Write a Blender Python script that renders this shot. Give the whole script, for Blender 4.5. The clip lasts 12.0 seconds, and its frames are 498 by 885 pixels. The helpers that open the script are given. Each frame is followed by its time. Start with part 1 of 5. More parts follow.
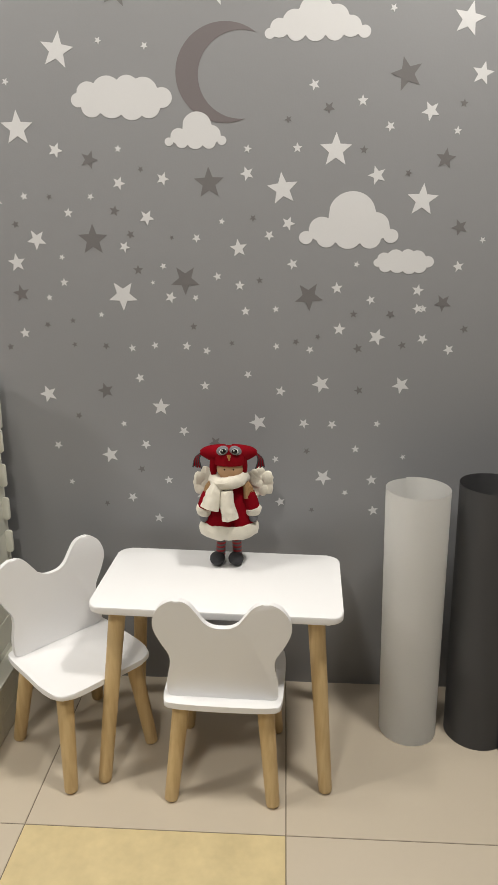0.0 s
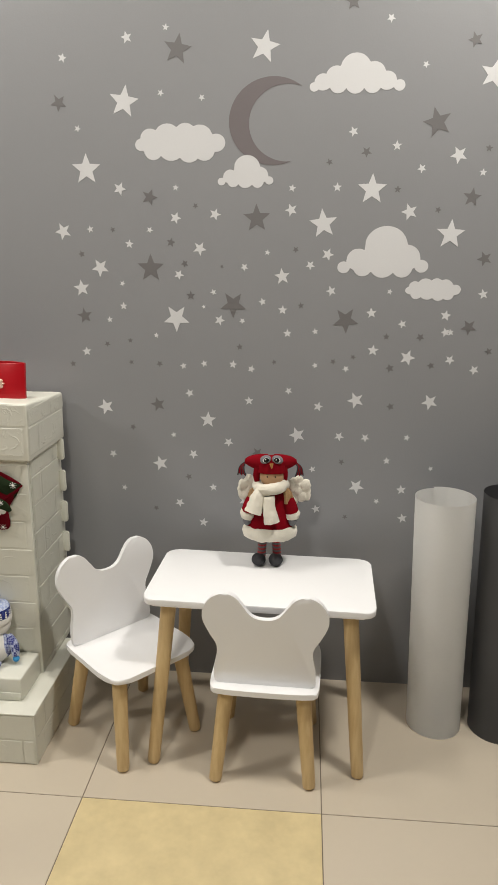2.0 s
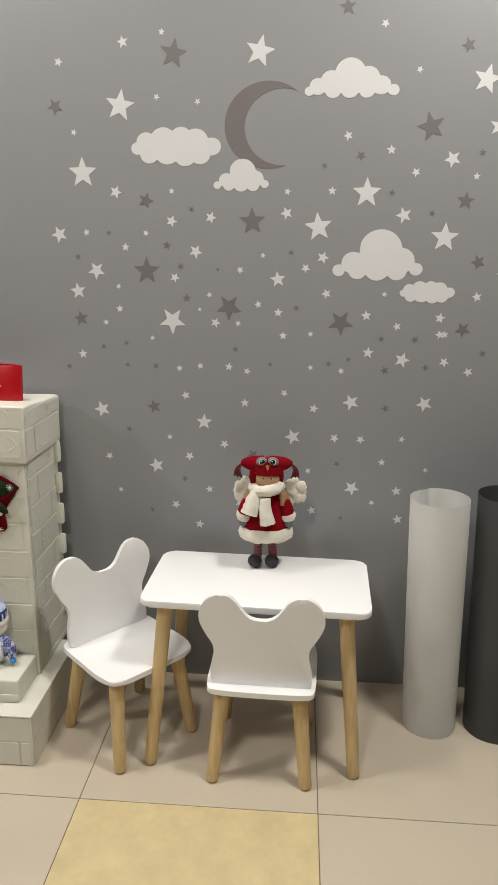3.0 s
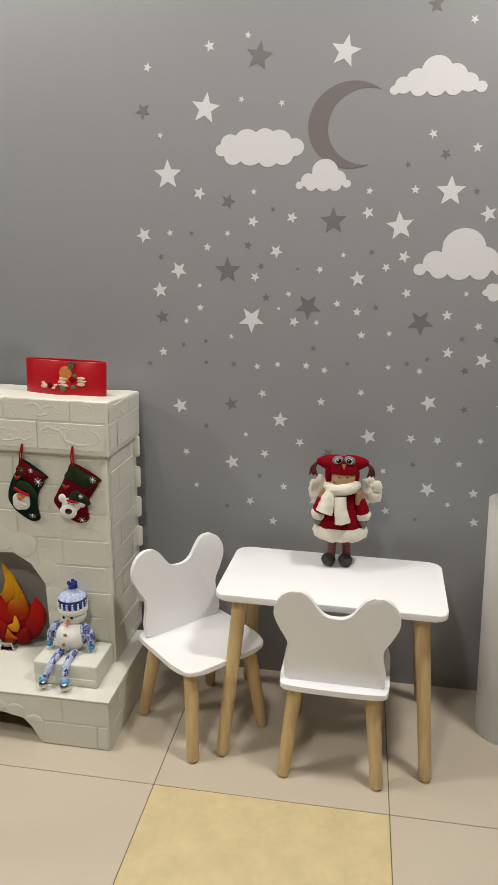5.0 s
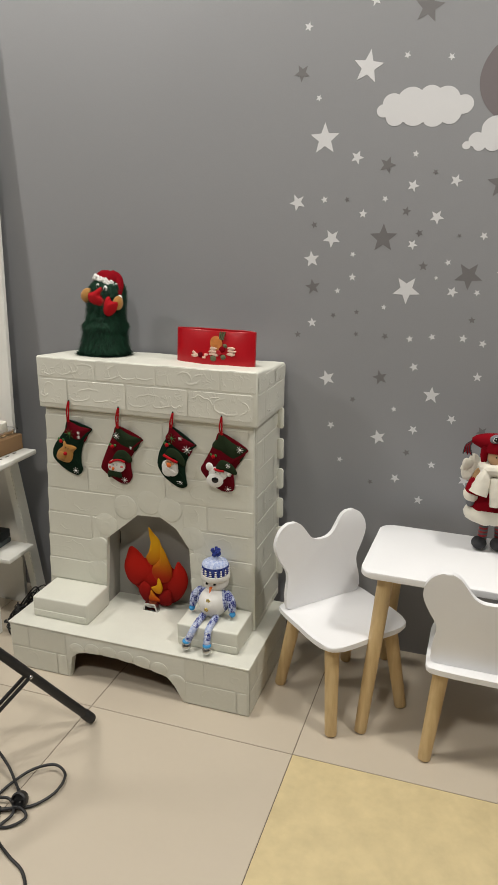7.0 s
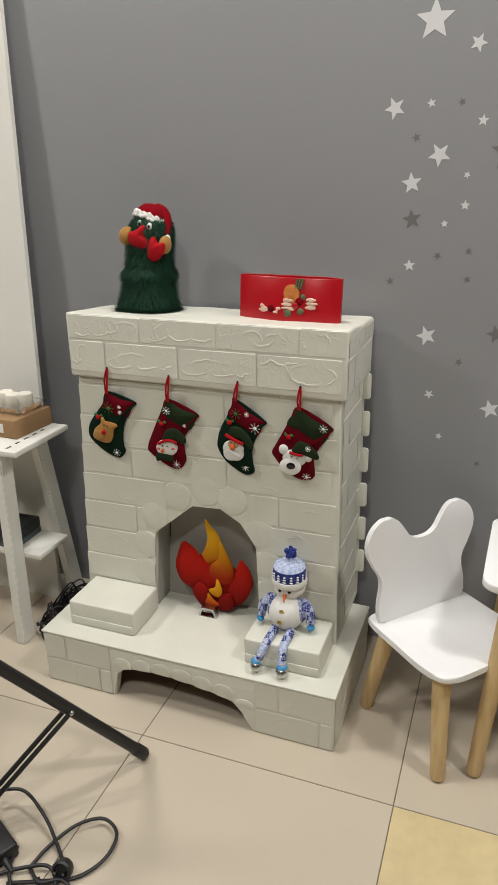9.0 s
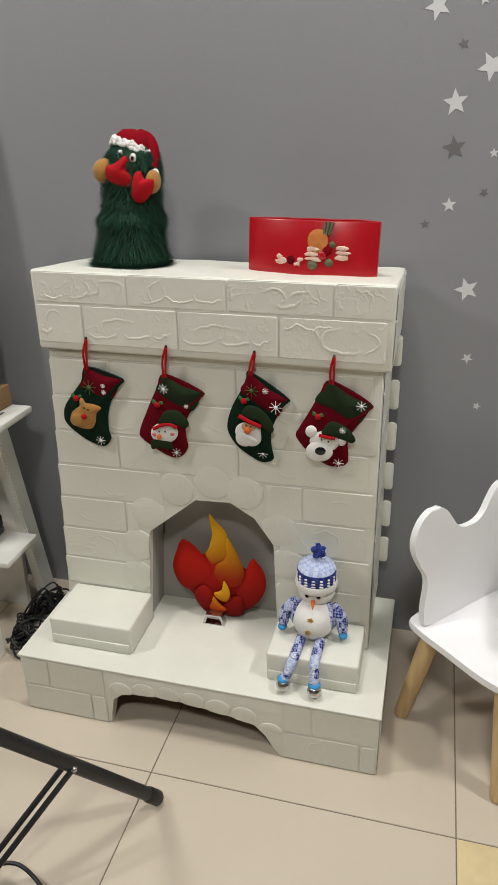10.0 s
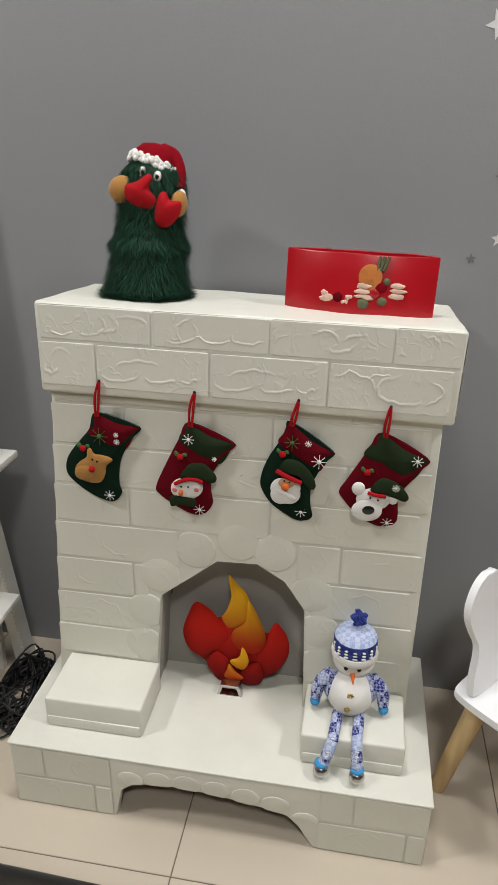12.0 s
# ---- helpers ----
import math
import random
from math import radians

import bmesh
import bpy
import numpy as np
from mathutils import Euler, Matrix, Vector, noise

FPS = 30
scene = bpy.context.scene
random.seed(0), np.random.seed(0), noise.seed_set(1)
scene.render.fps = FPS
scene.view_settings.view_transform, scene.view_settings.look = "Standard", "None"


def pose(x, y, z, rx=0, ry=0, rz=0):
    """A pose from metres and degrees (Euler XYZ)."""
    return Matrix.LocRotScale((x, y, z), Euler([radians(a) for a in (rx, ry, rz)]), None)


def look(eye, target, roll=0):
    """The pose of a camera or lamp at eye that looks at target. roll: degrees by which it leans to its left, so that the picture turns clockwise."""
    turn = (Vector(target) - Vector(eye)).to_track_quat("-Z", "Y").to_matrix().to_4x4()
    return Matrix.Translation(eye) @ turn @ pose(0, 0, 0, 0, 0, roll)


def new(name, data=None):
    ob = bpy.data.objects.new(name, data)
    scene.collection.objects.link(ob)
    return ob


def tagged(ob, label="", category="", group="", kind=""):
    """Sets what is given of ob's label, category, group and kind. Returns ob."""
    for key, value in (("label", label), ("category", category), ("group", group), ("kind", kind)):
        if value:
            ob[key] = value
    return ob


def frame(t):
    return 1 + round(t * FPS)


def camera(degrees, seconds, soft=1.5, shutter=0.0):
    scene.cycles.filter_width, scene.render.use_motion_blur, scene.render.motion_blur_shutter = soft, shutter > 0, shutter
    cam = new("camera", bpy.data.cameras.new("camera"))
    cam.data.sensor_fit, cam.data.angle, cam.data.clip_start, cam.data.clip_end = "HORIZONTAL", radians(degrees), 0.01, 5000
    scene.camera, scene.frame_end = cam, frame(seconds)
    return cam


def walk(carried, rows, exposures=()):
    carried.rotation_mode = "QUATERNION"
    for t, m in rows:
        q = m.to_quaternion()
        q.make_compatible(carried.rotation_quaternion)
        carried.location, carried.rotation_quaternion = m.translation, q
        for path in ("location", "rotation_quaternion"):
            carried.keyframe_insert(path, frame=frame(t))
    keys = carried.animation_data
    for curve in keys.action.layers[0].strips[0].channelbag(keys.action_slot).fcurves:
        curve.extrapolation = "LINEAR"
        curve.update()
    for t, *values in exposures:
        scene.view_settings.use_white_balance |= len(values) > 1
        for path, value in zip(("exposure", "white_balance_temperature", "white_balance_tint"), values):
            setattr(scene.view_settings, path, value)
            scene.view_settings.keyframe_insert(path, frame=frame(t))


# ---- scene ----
cam = camera(40.0, 12.0)
PATH = [
    (0, (0.073, 0.223, 1.292), (-0.023, 2.137, 0.72), 0.2),
    (0.5, (0.041, 0.123, 1.307), (-0.044, 2.043, 0.753), -0.0),
    (1, (0.028, 0.076, 1.305), (-0.058, 2.002, 0.774), 0.3),
    (1.5, (0.026, 0.065, 1.315), (-0.098, 1.99, 0.786), 0.5),
    (2, (0.024, 0.053, 1.308), (-0.131, 1.98, 0.796), 0.5),
    (2.5, (0.019, 0.052, 1.307), (-0.143, 1.978, 0.795), 0.4),
    (4.3, (0.043, 0.014, 1.325), (-0.001, 1.955, 0.843), 1.0),
    (4.5, (0.046, 0.024, 1.325), (-0.069, 1.959, 0.832), 0.9),
    (5, (-0.025, 0.019, 1.307), (-0.336, 1.929, 0.801), 0.4),
    (5.5, (-0.095, 0.018, 1.305), (-0.58, 1.884, 0.771), -0.1),
    (6, (-0.122, 0.02, 1.319), (-0.714, 1.845, 0.751), -0.5),
    (6.5, (-0.124, 0.02, 1.31), (-0.748, 1.831, 0.736), -0.5),
    (8.3, (-0.18, 0.17, 1.255), (-0.795, 1.961, 0.61), 0.3),
    (8.5, (-0.212, 0.23, 1.251), (-0.844, 2.004, 0.579), -0.1),
    (9, (-0.378, 0.34, 1.232), (-1.055, 2.087, 0.53), -1.4),
    (9.5, (-0.553, 0.396, 1.227), (-1.129, 2.147, 0.452), -1.4),
    (10, (-0.629, 0.546, 1.187), (-1.111, 2.303, 0.362), -1.4),
    (10.5, (-0.697, 0.633, 1.164), (-1.072, 2.393, 0.291), -1.0),
    (11, (-0.773, 0.63, 1.19), (-1.008, 2.417, 0.322), -0.0),
    (11.5, (-0.826, 0.626, 1.208), (-1.016, 2.435, 0.378), 0.5),
    (12, (-0.85, 0.676, 1.201), (-1.139, 2.485, 0.399), 1.0),
]
walk(cam, [(t, look(eye, target, roll)) for t, eye, target, roll in PATH],
     [(0.0, -0.1, 6660, 9), (4.5, -0.1, 6620, 9), (6.0, -0.15, 6560, 9), (8.5, -0.18, 6530, 9), (9.5, -0.1, 6400, 9.5), (12.0, -0.11, 6250, 10.5)])

# ---- world and lamps ----
world = bpy.data.worlds.new("world")
world.use_nodes = True
scene.world = world
world.node_tree.nodes["Background"].inputs[0].default_value = (0.9, 0.95, 1.0, 1)
world.node_tree.nodes["Background"].inputs[1].default_value = 0.02
CEILING = 2.9
# x, y, watts, length, width of each unseen luminaire; the last is added front fill
LAMPS = [(-2.9, 0.6, 44, 0.3, 0.3), (-1.1, 1.55, 22, 0.3, 0.3), (0.75, 1.3, 39, 0.3, 0.3), (-0.6, -0.4, 33, 0.3, 0.3)]


# ---- materials ----
def material(name, colour, rough=0.6, metal=0.0, vary=0.12, scale=6.0, bump=0.08, grain=140.0, sheen=0.0, coords="Object", spec=0.5, random_tint=0.0, uneven=0.08):
    """A surface with cloudy variation, fine grain and a little relief."""
    m = bpy.data.materials.new(name)
    m.use_nodes = True
    n, l = m.node_tree.nodes, m.node_tree.links
    b = n["Principled BSDF"]
    b.inputs["Metallic"].default_value = metal
    b.inputs["Specular IOR Level"].default_value = spec
    if sheen:
        b.inputs["Sheen Weight"].default_value = sheen
        b.inputs["Sheen Roughness"].default_value = 0.5
    tc = n.new("ShaderNodeNewGeometry" if coords == "Position" else "ShaderNodeTexCoord")
    big, fine = n.new("ShaderNodeTexNoise"), n.new("ShaderNodeTexNoise")
    big.inputs["Scale"].default_value, big.inputs["Detail"].default_value = scale, 4
    fine.inputs["Scale"].default_value, fine.inputs["Detail"].default_value = grain, 3
    for k in (big, fine):
        l.new(tc.outputs[coords], k.inputs["Vector"])
    mixed = n.new("ShaderNodeMath")
    mixed.operation = "MULTIPLY_ADD"
    mixed.inputs[1].default_value = 0.35
    l.new(fine.outputs["Fac"], mixed.inputs[0])
    l.new(big.outputs["Fac"], mixed.inputs[2])
    ramp = n.new("ShaderNodeMapRange")
    ramp.inputs["From Min"].default_value, ramp.inputs["From Max"].default_value = 0.2, 1.15
    ramp.inputs["To Min"].default_value, ramp.inputs["To Max"].default_value = 1 - vary, 1 + vary
    l.new(mixed.outputs[0], ramp.inputs["Value"])
    hsv = n.new("ShaderNodeHueSaturation")
    hsv.inputs["Color"].default_value = (*colour, 1)
    value = ramp.outputs[0]
    if random_tint:
        info, shade = n.new("ShaderNodeObjectInfo"), n.new("ShaderNodeMapRange")
        shade.inputs["To Min"].default_value, shade.inputs["To Max"].default_value = 1 - random_tint, 1 + random_tint
        l.new(info.outputs["Random"], shade.inputs["Value"])
        times = n.new("ShaderNodeMath")
        times.operation = "MULTIPLY"
        l.new(value, times.inputs[0])
        l.new(shade.outputs[0], times.inputs[1])
        value = times.outputs[0]
    l.new(value, hsv.inputs["Value"])
    l.new(hsv.outputs[0], b.inputs["Base Color"])
    rr = n.new("ShaderNodeMapRange")
    rr.inputs["To Min"].default_value, rr.inputs["To Max"].default_value = max(0.02, rough - uneven), min(1, rough + uneven)
    l.new(big.outputs["Fac"], rr.inputs["Value"])
    l.new(rr.outputs[0], b.inputs["Roughness"])
    if bump:
        bp = n.new("ShaderNodeBump")
        bp.inputs["Strength"].default_value, bp.inputs["Distance"].default_value = bump, 0.004
        l.new(fine.outputs["Fac"], bp.inputs["Height"])
        l.new(bp.outputs[0], b.inputs["Normal"])
    return m


def foam_brick(name, colour, size, strength):
    """White embossed foam: shallow wandering ridges like pressed stone."""
    m = material(name, colour, rough=0.42, vary=0.05, scale=9, bump=0, random_tint=0.02)
    n, l = m.node_tree.nodes, m.node_tree.links
    tc = n.new("ShaderNodeTexCoord")
    info = n.new("ShaderNodeObjectInfo")
    shift = n.new("ShaderNodeVectorMath")
    shift.operation = "ADD"
    spread = n.new("ShaderNodeMath")
    spread.operation = "MULTIPLY"
    spread.inputs[1].default_value = 40
    l.new(info.outputs["Random"], spread.inputs[0])
    l.new(tc.outputs["Object"], shift.inputs[0])
    l.new(spread.outputs[0], shift.inputs[1])
    ridge = n.new("ShaderNodeTexNoise")
    ridge.inputs["Scale"].default_value, ridge.inputs["Detail"].default_value, ridge.inputs["Distortion"].default_value = size, 2.2, 0.45
    l.new(shift.outputs[0], ridge.inputs["Vector"])
    ramp = n.new("ShaderNodeValToRGB")
    e = ramp.color_ramp.elements
    e[0].position, e[0].color = 0.0, (0, 0, 0, 1)
    e[1].position, e[1].color = 1.0, (0.12, 0.12, 0.12, 1)
    for p, v in ((0.45, 0.05), (0.485, 0.5), (0.52, 0.1), (0.59, 0.08), (0.62, 0.38), (0.65, 0.12)):
        k = e.new(p)
        k.color = (v, v, v, 1)
    l.new(ridge.outputs["Fac"], ramp.inputs[0])
    soft = n.new("ShaderNodeTexNoise")
    soft.inputs["Scale"].default_value = 45
    l.new(tc.outputs["Object"], soft.inputs["Vector"])
    where, fade, kept = n.new("ShaderNodeTexNoise"), n.new("ShaderNodeMapRange"), n.new("ShaderNodeMath")
    where.inputs["Scale"].default_value = size * 0.9
    fade.interpolation_type = "SMOOTHSTEP"
    fade.inputs["From Min"].default_value, fade.inputs["From Max"].default_value = 0.42, 0.62
    kept.operation = "MULTIPLY"
    l.new(shift.outputs[0], where.inputs["Vector"])
    l.new(where.outputs["Fac"], fade.inputs["Value"])
    l.new(fade.outputs[0], kept.inputs[0])
    l.new(ramp.outputs[0], kept.inputs[1])
    add = n.new("ShaderNodeMath")
    add.operation = "MULTIPLY_ADD"
    add.inputs[1].default_value = 0.18
    l.new(soft.outputs["Fac"], add.inputs[0])
    l.new(kept.outputs[0], add.inputs[2])
    bp = n.new("ShaderNodeBump")
    bp.inputs["Strength"].default_value, bp.inputs["Distance"].default_value = strength, 0.005
    l.new(add.outputs[0], bp.inputs["Height"])
    l.new(bp.outputs[0], n["Principled BSDF"].inputs["Normal"])
    return m


def wood(name, light, dark):
    """Pale turned wood with long grain along z."""
    m = material(name, light, rough=0.5, bump=0.05)
    n, l = m.node_tree.nodes, m.node_tree.links
    tc, mp, w = n.new("ShaderNodeTexCoord"), n.new("ShaderNodeMapping"), n.new("ShaderNodeTexNoise")
    mp.inputs["Scale"].default_value = (90, 90, 5)
    w.inputs["Scale"].default_value, w.inputs["Detail"].default_value = 1.0, 5
    l.new(tc.outputs["Object"], mp.inputs[0])
    l.new(mp.outputs[0], w.inputs["Vector"])
    r = n.new("ShaderNodeValToRGB")
    r.color_ramp.elements[0].position, r.color_ramp.elements[0].color = 0.35, (*dark, 1)
    r.color_ramp.elements[1].position, r.color_ramp.elements[1].color = 0.62, (*light, 1)
    l.new(w.outputs["Fac"], r.inputs[0])
    l.new(r.outputs[0], n["Principled BSDF"].inputs["Base Color"])
    return m


def banded(name, a, b, axis, count, duty=0.5, sheen=0.3):
    """Cloth in two colours, in bands along one axis of the thing."""
    m = material(name, a, rough=0.9, bump=0.3, grain=500, sheen=sheen)
    n, l = m.node_tree.nodes, m.node_tree.links
    tc, sep = n.new("ShaderNodeTexCoord"), n.new("ShaderNodeSeparateXYZ")
    l.new(tc.outputs["Object"], sep.inputs[0])
    mul, fr, gt = n.new("ShaderNodeMath"), n.new("ShaderNodeMath"), n.new("ShaderNodeMath")
    mul.operation, fr.operation, gt.operation = "MULTIPLY", "FRACT", "GREATER_THAN"
    mul.inputs[1].default_value, gt.inputs[1].default_value = count, duty
    l.new(sep.outputs[axis], mul.inputs[0])
    l.new(mul.outputs[0], fr.inputs[0])
    l.new(fr.outputs[0], gt.inputs[0])
    mix = n.new("ShaderNodeMix")
    mix.data_type = "RGBA"
    mix.inputs["A"].default_value, mix.inputs["B"].default_value = (*a, 1), (*b, 1)
    l.new(gt.outputs[0], mix.inputs["Factor"])
    l.new(mix.outputs["Result"], n["Principled BSDF"].inputs["Base Color"])
    return m


def knit(name, dark, pale, size):
    """Fair Isle knit: blocks of dark and pale ground, each with stitches of the other colour."""
    m = material(name, dark, rough=0.95, bump=0.3, grain=600, sheen=0.05, spec=0.2)
    n, l = m.node_tree.nodes, m.node_tree.links
    tc, mp = n.new("ShaderNodeTexCoord"), n.new("ShaderNodeMapping")
    mp.inputs["Rotation"].default_value = (0.3, 0.785, 0.2)
    l.new(tc.outputs["Object"], mp.inputs[0])
    block, stitch = n.new("ShaderNodeTexChecker"), n.new("ShaderNodeTexChecker")
    block.inputs["Scale"].default_value, stitch.inputs["Scale"].default_value = size, size * 4.3
    l.new(tc.outputs["Object"], block.inputs["Vector"])
    jitter, blend = n.new("ShaderNodeTexNoise"), n.new("ShaderNodeVectorMath")
    jitter.inputs["Scale"].default_value = size * 3
    blend.operation = "MULTIPLY_ADD"
    blend.inputs[1].default_value = (0.006, 0.006, 0.006)
    l.new(tc.outputs["Object"], jitter.inputs["Vector"])
    l.new(jitter.outputs["Color"], blend.inputs[0])
    l.new(mp.outputs[0], blend.inputs[2])
    l.new(blend.outputs[0], stitch.inputs["Vector"])
    tones = []
    for ground, thread, share in ((dark, pale, 0.5), (pale, dark, 0.4)):
        mix = n.new("ShaderNodeMix")
        mix.data_type = "RGBA"
        mix.inputs["A"].default_value = (*ground, 1)
        mix.inputs["B"].default_value = (*[g + (t - g) * share for g, t in zip(ground, thread)], 1)
        l.new(stitch.outputs["Fac"], mix.inputs["Factor"])
        tones.append(mix)
    both = n.new("ShaderNodeMix")
    both.data_type = "RGBA"
    l.new(tones[0].outputs["Result"], both.inputs["A"])
    l.new(tones[1].outputs["Result"], both.inputs["B"])
    l.new(block.outputs["Fac"], both.inputs["Factor"])
    l.new(both.outputs["Result"], n["Principled BSDF"].inputs["Base Color"])
    return m


def faded(name, low, high, z0, z1):
    """Airbrushed felt that goes from one colour to another up the piece."""
    m = material(name, low, rough=0.9, bump=0.1, grain=500, spec=0.15)
    n, l = m.node_tree.nodes, m.node_tree.links
    tc, sep, mr = n.new("ShaderNodeTexCoord"), n.new("ShaderNodeSeparateXYZ"), n.new("ShaderNodeMapRange")
    mr.interpolation_type = "SMOOTHSTEP"
    mr.inputs["From Min"].default_value, mr.inputs["From Max"].default_value = z0, z1
    l.new(tc.outputs["Object"], sep.inputs[0])
    l.new(sep.outputs[2], mr.inputs["Value"])
    mix = n.new("ShaderNodeMix")
    mix.data_type = "RGBA"
    mix.inputs["A"].default_value, mix.inputs["B"].default_value = (*low, 1), (*high, 1)
    l.new(mr.outputs[0], mix.inputs["Factor"])
    l.new(mix.outputs["Result"], n["Principled BSDF"].inputs["Base Color"])
    return m


def glow(name, colour, strength):
    m = bpy.data.materials.new(name)
    m.use_nodes = True
    b = m.node_tree.nodes["Principled BSDF"]
    b.inputs["Emission Color"].default_value = (*colour, 1)
    b.inputs["Emission Strength"].default_value = strength
    return m


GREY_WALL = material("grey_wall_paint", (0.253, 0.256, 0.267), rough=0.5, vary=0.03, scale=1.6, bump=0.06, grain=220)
UNSEEN_WALL_PAINT = material("unseen_wall_paint", (0.13, 0.13, 0.134), rough=0.6, vary=0.03, scale=1.6, bump=0.05)
WHITE_WALL = material("white_wall_paint", (0.72, 0.71, 0.67), rough=0.7, vary=0.04, scale=2, bump=0.05)
DIM_CEILING_PAINT = material("dim_ceiling_paint", (0.36, 0.36, 0.355), rough=0.8, vary=0.03, bump=0.03)
TILE = material("beige_tile", (0.535, 0.468, 0.375), rough=0.27, vary=0.03, scale=5, bump=0, grain=60, random_tint=0.025, uneven=0.0, coords="Position")
YELLOW_TILE = material("yellow_tile", (0.61, 0.50, 0.285), rough=0.3, vary=0.2, scale=14, bump=0.01, grain=50, uneven=0.02)
GROUT = material("grout", (0.16, 0.13, 0.10), rough=0.9, vary=0.2, scale=8)
WHITE_STICKER = material("white_vinyl", (0.64, 0.64, 0.65), rough=0.5, vary=0.03, bump=0.03)
GREY_STICKER = material("grey_vinyl", (0.155, 0.148, 0.15), rough=0.5, vary=0.05, bump=0.03)
MOON_STICKER = material("mauve_grey_vinyl", (0.16, 0.14, 0.145), rough=0.5, vary=0.05, bump=0.03)
FOAM = foam_brick("white_foam_brick", (0.685, 0.68, 0.605), 26, 0.22)
FOAM_FLAT = foam_brick("white_foam_brick_smooth", (0.675, 0.672, 0.59), 12, 0.16)
FOAM_PLAIN = material("white_foam_sheet", (0.685, 0.682, 0.605), rough=0.45, vary=0.05, scale=14, bump=0.12, grain=60)
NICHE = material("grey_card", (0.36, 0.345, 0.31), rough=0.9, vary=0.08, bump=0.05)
WHITE_LACQUER = material("white_lacquer", (0.85, 0.85, 0.86), rough=0.38, vary=0.02, bump=0.02)
BEECH = wood("beech", (0.62, 0.455, 0.235), (0.54, 0.375, 0.18))
WHITE_PVC = material("white_plastic_sheet", (0.93, 0.925, 0.905), rough=0.42, vary=0.02, scale=3, bump=0.01)
pvc = WHITE_PVC.node_tree.nodes["Principled BSDF"]
pvc.inputs["Subsurface Weight"].default_value, pvc.inputs["Subsurface Scale"].default_value = 0.15, 0.01
pvc.inputs["Subsurface Radius"].default_value = (1.0, 1.0, 1.0)
GREY_PVC = material("grey_plastic_sheet", (0.125, 0.125, 0.13), rough=0.45, vary=0.05, scale=3, bump=0.01)
BLACK_PVC = material("black_plastic_sheet", (0.012, 0.012, 0.013), rough=0.4, vary=0.05, scale=3, bump=0.01)
BLACK_METAL = material("black_powder_coat", (0.012, 0.012, 0.013), rough=0.42, vary=0.1, bump=0.1, grain=600)
STEEL = material("steel", (0.55, 0.55, 0.55), rough=0.25, metal=1.0, vary=0.05, bump=0.02)
BLACK_RUBBER = material("black_rubber", (0.014, 0.014, 0.015), rough=0.5, vary=0.1, bump=0.05)
WHITE_PAINTED = material("white_painted_wood", (0.74, 0.735, 0.69), rough=0.45, vary=0.04, scale=9, bump=0.06, grain=90)
CARDBOARD = material("cardboard", (0.31, 0.185, 0.09), rough=0.85, vary=0.08, scale=8, bump=0.1)
PAPER = material("paper", (0.75, 0.73, 0.7), rough=0.8, vary=0.05)
WAX = material("white_wax", (0.78, 0.75, 0.66), rough=0.4, vary=0.05, bump=0.1, grain=40)
DARK_BOX = material("dark_card", (0.02, 0.024, 0.026), rough=0.5, vary=0.2)
TEAL_BOX = material("slate_card", (0.09, 0.11, 0.115), rough=0.6, vary=0.1)
RED_WAX = material("red_wax", (0.38, 0.004, 0.010), rough=0.3, vary=0.08, scale=12, bump=0.05, grain=50)
RED_FELT = material("red_felt", (0.20, 0.0035, 0.009), rough=0.92, vary=0.15, scale=30, bump=0.15, grain=700, spec=0.06)
BOW_RED = material("bright_red_felt", (0.36, 0.005, 0.010), rough=0.92, vary=0.1, scale=30, bump=0.15, grain=500, spec=0.2)
DARK_RED_FELT = material("crimson_felt", (0.105, 0.003, 0.008), rough=0.92, vary=0.2, scale=30, bump=0.15, grain=700, spec=0.06)
GREEN_FELT = material("green_felt", (0.006, 0.018, 0.010), rough=0.92, vary=0.2, scale=30, bump=0.15, grain=700, spec=0.06)
OLIVE_FELT = material("olive_felt", (0.017, 0.028, 0.013), rough=0.92, vary=0.2, scale=30, bump=0.15, grain=700, spec=0.06)
WHITE_FELT = material("white_felt", (0.74, 0.73, 0.70), rough=0.95, vary=0.06, scale=60, bump=0.15, grain=500, sheen=0.1)
CREAM_FUR = material("cream_fleece", (0.74, 0.70, 0.60), rough=0.97, vary=0.08, scale=60, bump=0.35, grain=700, sheen=0.3)
OCHRE_FELT = material("ochre_felt", (0.36, 0.17, 0.032), rough=0.92, vary=0.15, scale=40, bump=0.15, grain=700, sheen=0.2)
ORANGE_FELT = material("orange_felt", (0.62, 0.13, 0.02), rough=0.9, vary=0.1)
SKIN_FELT = material("beige_felt", (0.52, 0.32, 0.18), rough=0.85, vary=0.06)
BLUSH_FELT = material("blush_felt", (0.62, 0.16, 0.15), rough=0.9, vary=0.1)
BLACK_BEAD = material("black_bead", (0.008, 0.008, 0.008), rough=0.12, vary=0.0, bump=0)
DARK_GREY_FELT = material("charcoal_felt", (0.028, 0.028, 0.032), rough=0.8, vary=0.2, scale=30, bump=0.3)
GREY_FELT = material("grey_felt", (0.17, 0.175, 0.19), rough=0.9, vary=0.15)
GREEN_FUR = material("green_fur", (0.012, 0.062, 0.030), rough=0.7, bump=0, spec=0.25)
fur_nodes, fur_links = GREEN_FUR.node_tree.nodes, GREEN_FUR.node_tree.links
strand, strand_ramp = fur_nodes.new("ShaderNodeNewGeometry"), fur_nodes.new("ShaderNodeValToRGB")
strand_ramp.color_ramp.elements[0].color, strand_ramp.color_ramp.elements[1].color = (0.002, 0.011, 0.006, 1), (0.014, 0.075, 0.037, 1)
fur_links.new(strand.outputs["Random Per Island"], strand_ramp.inputs[0])
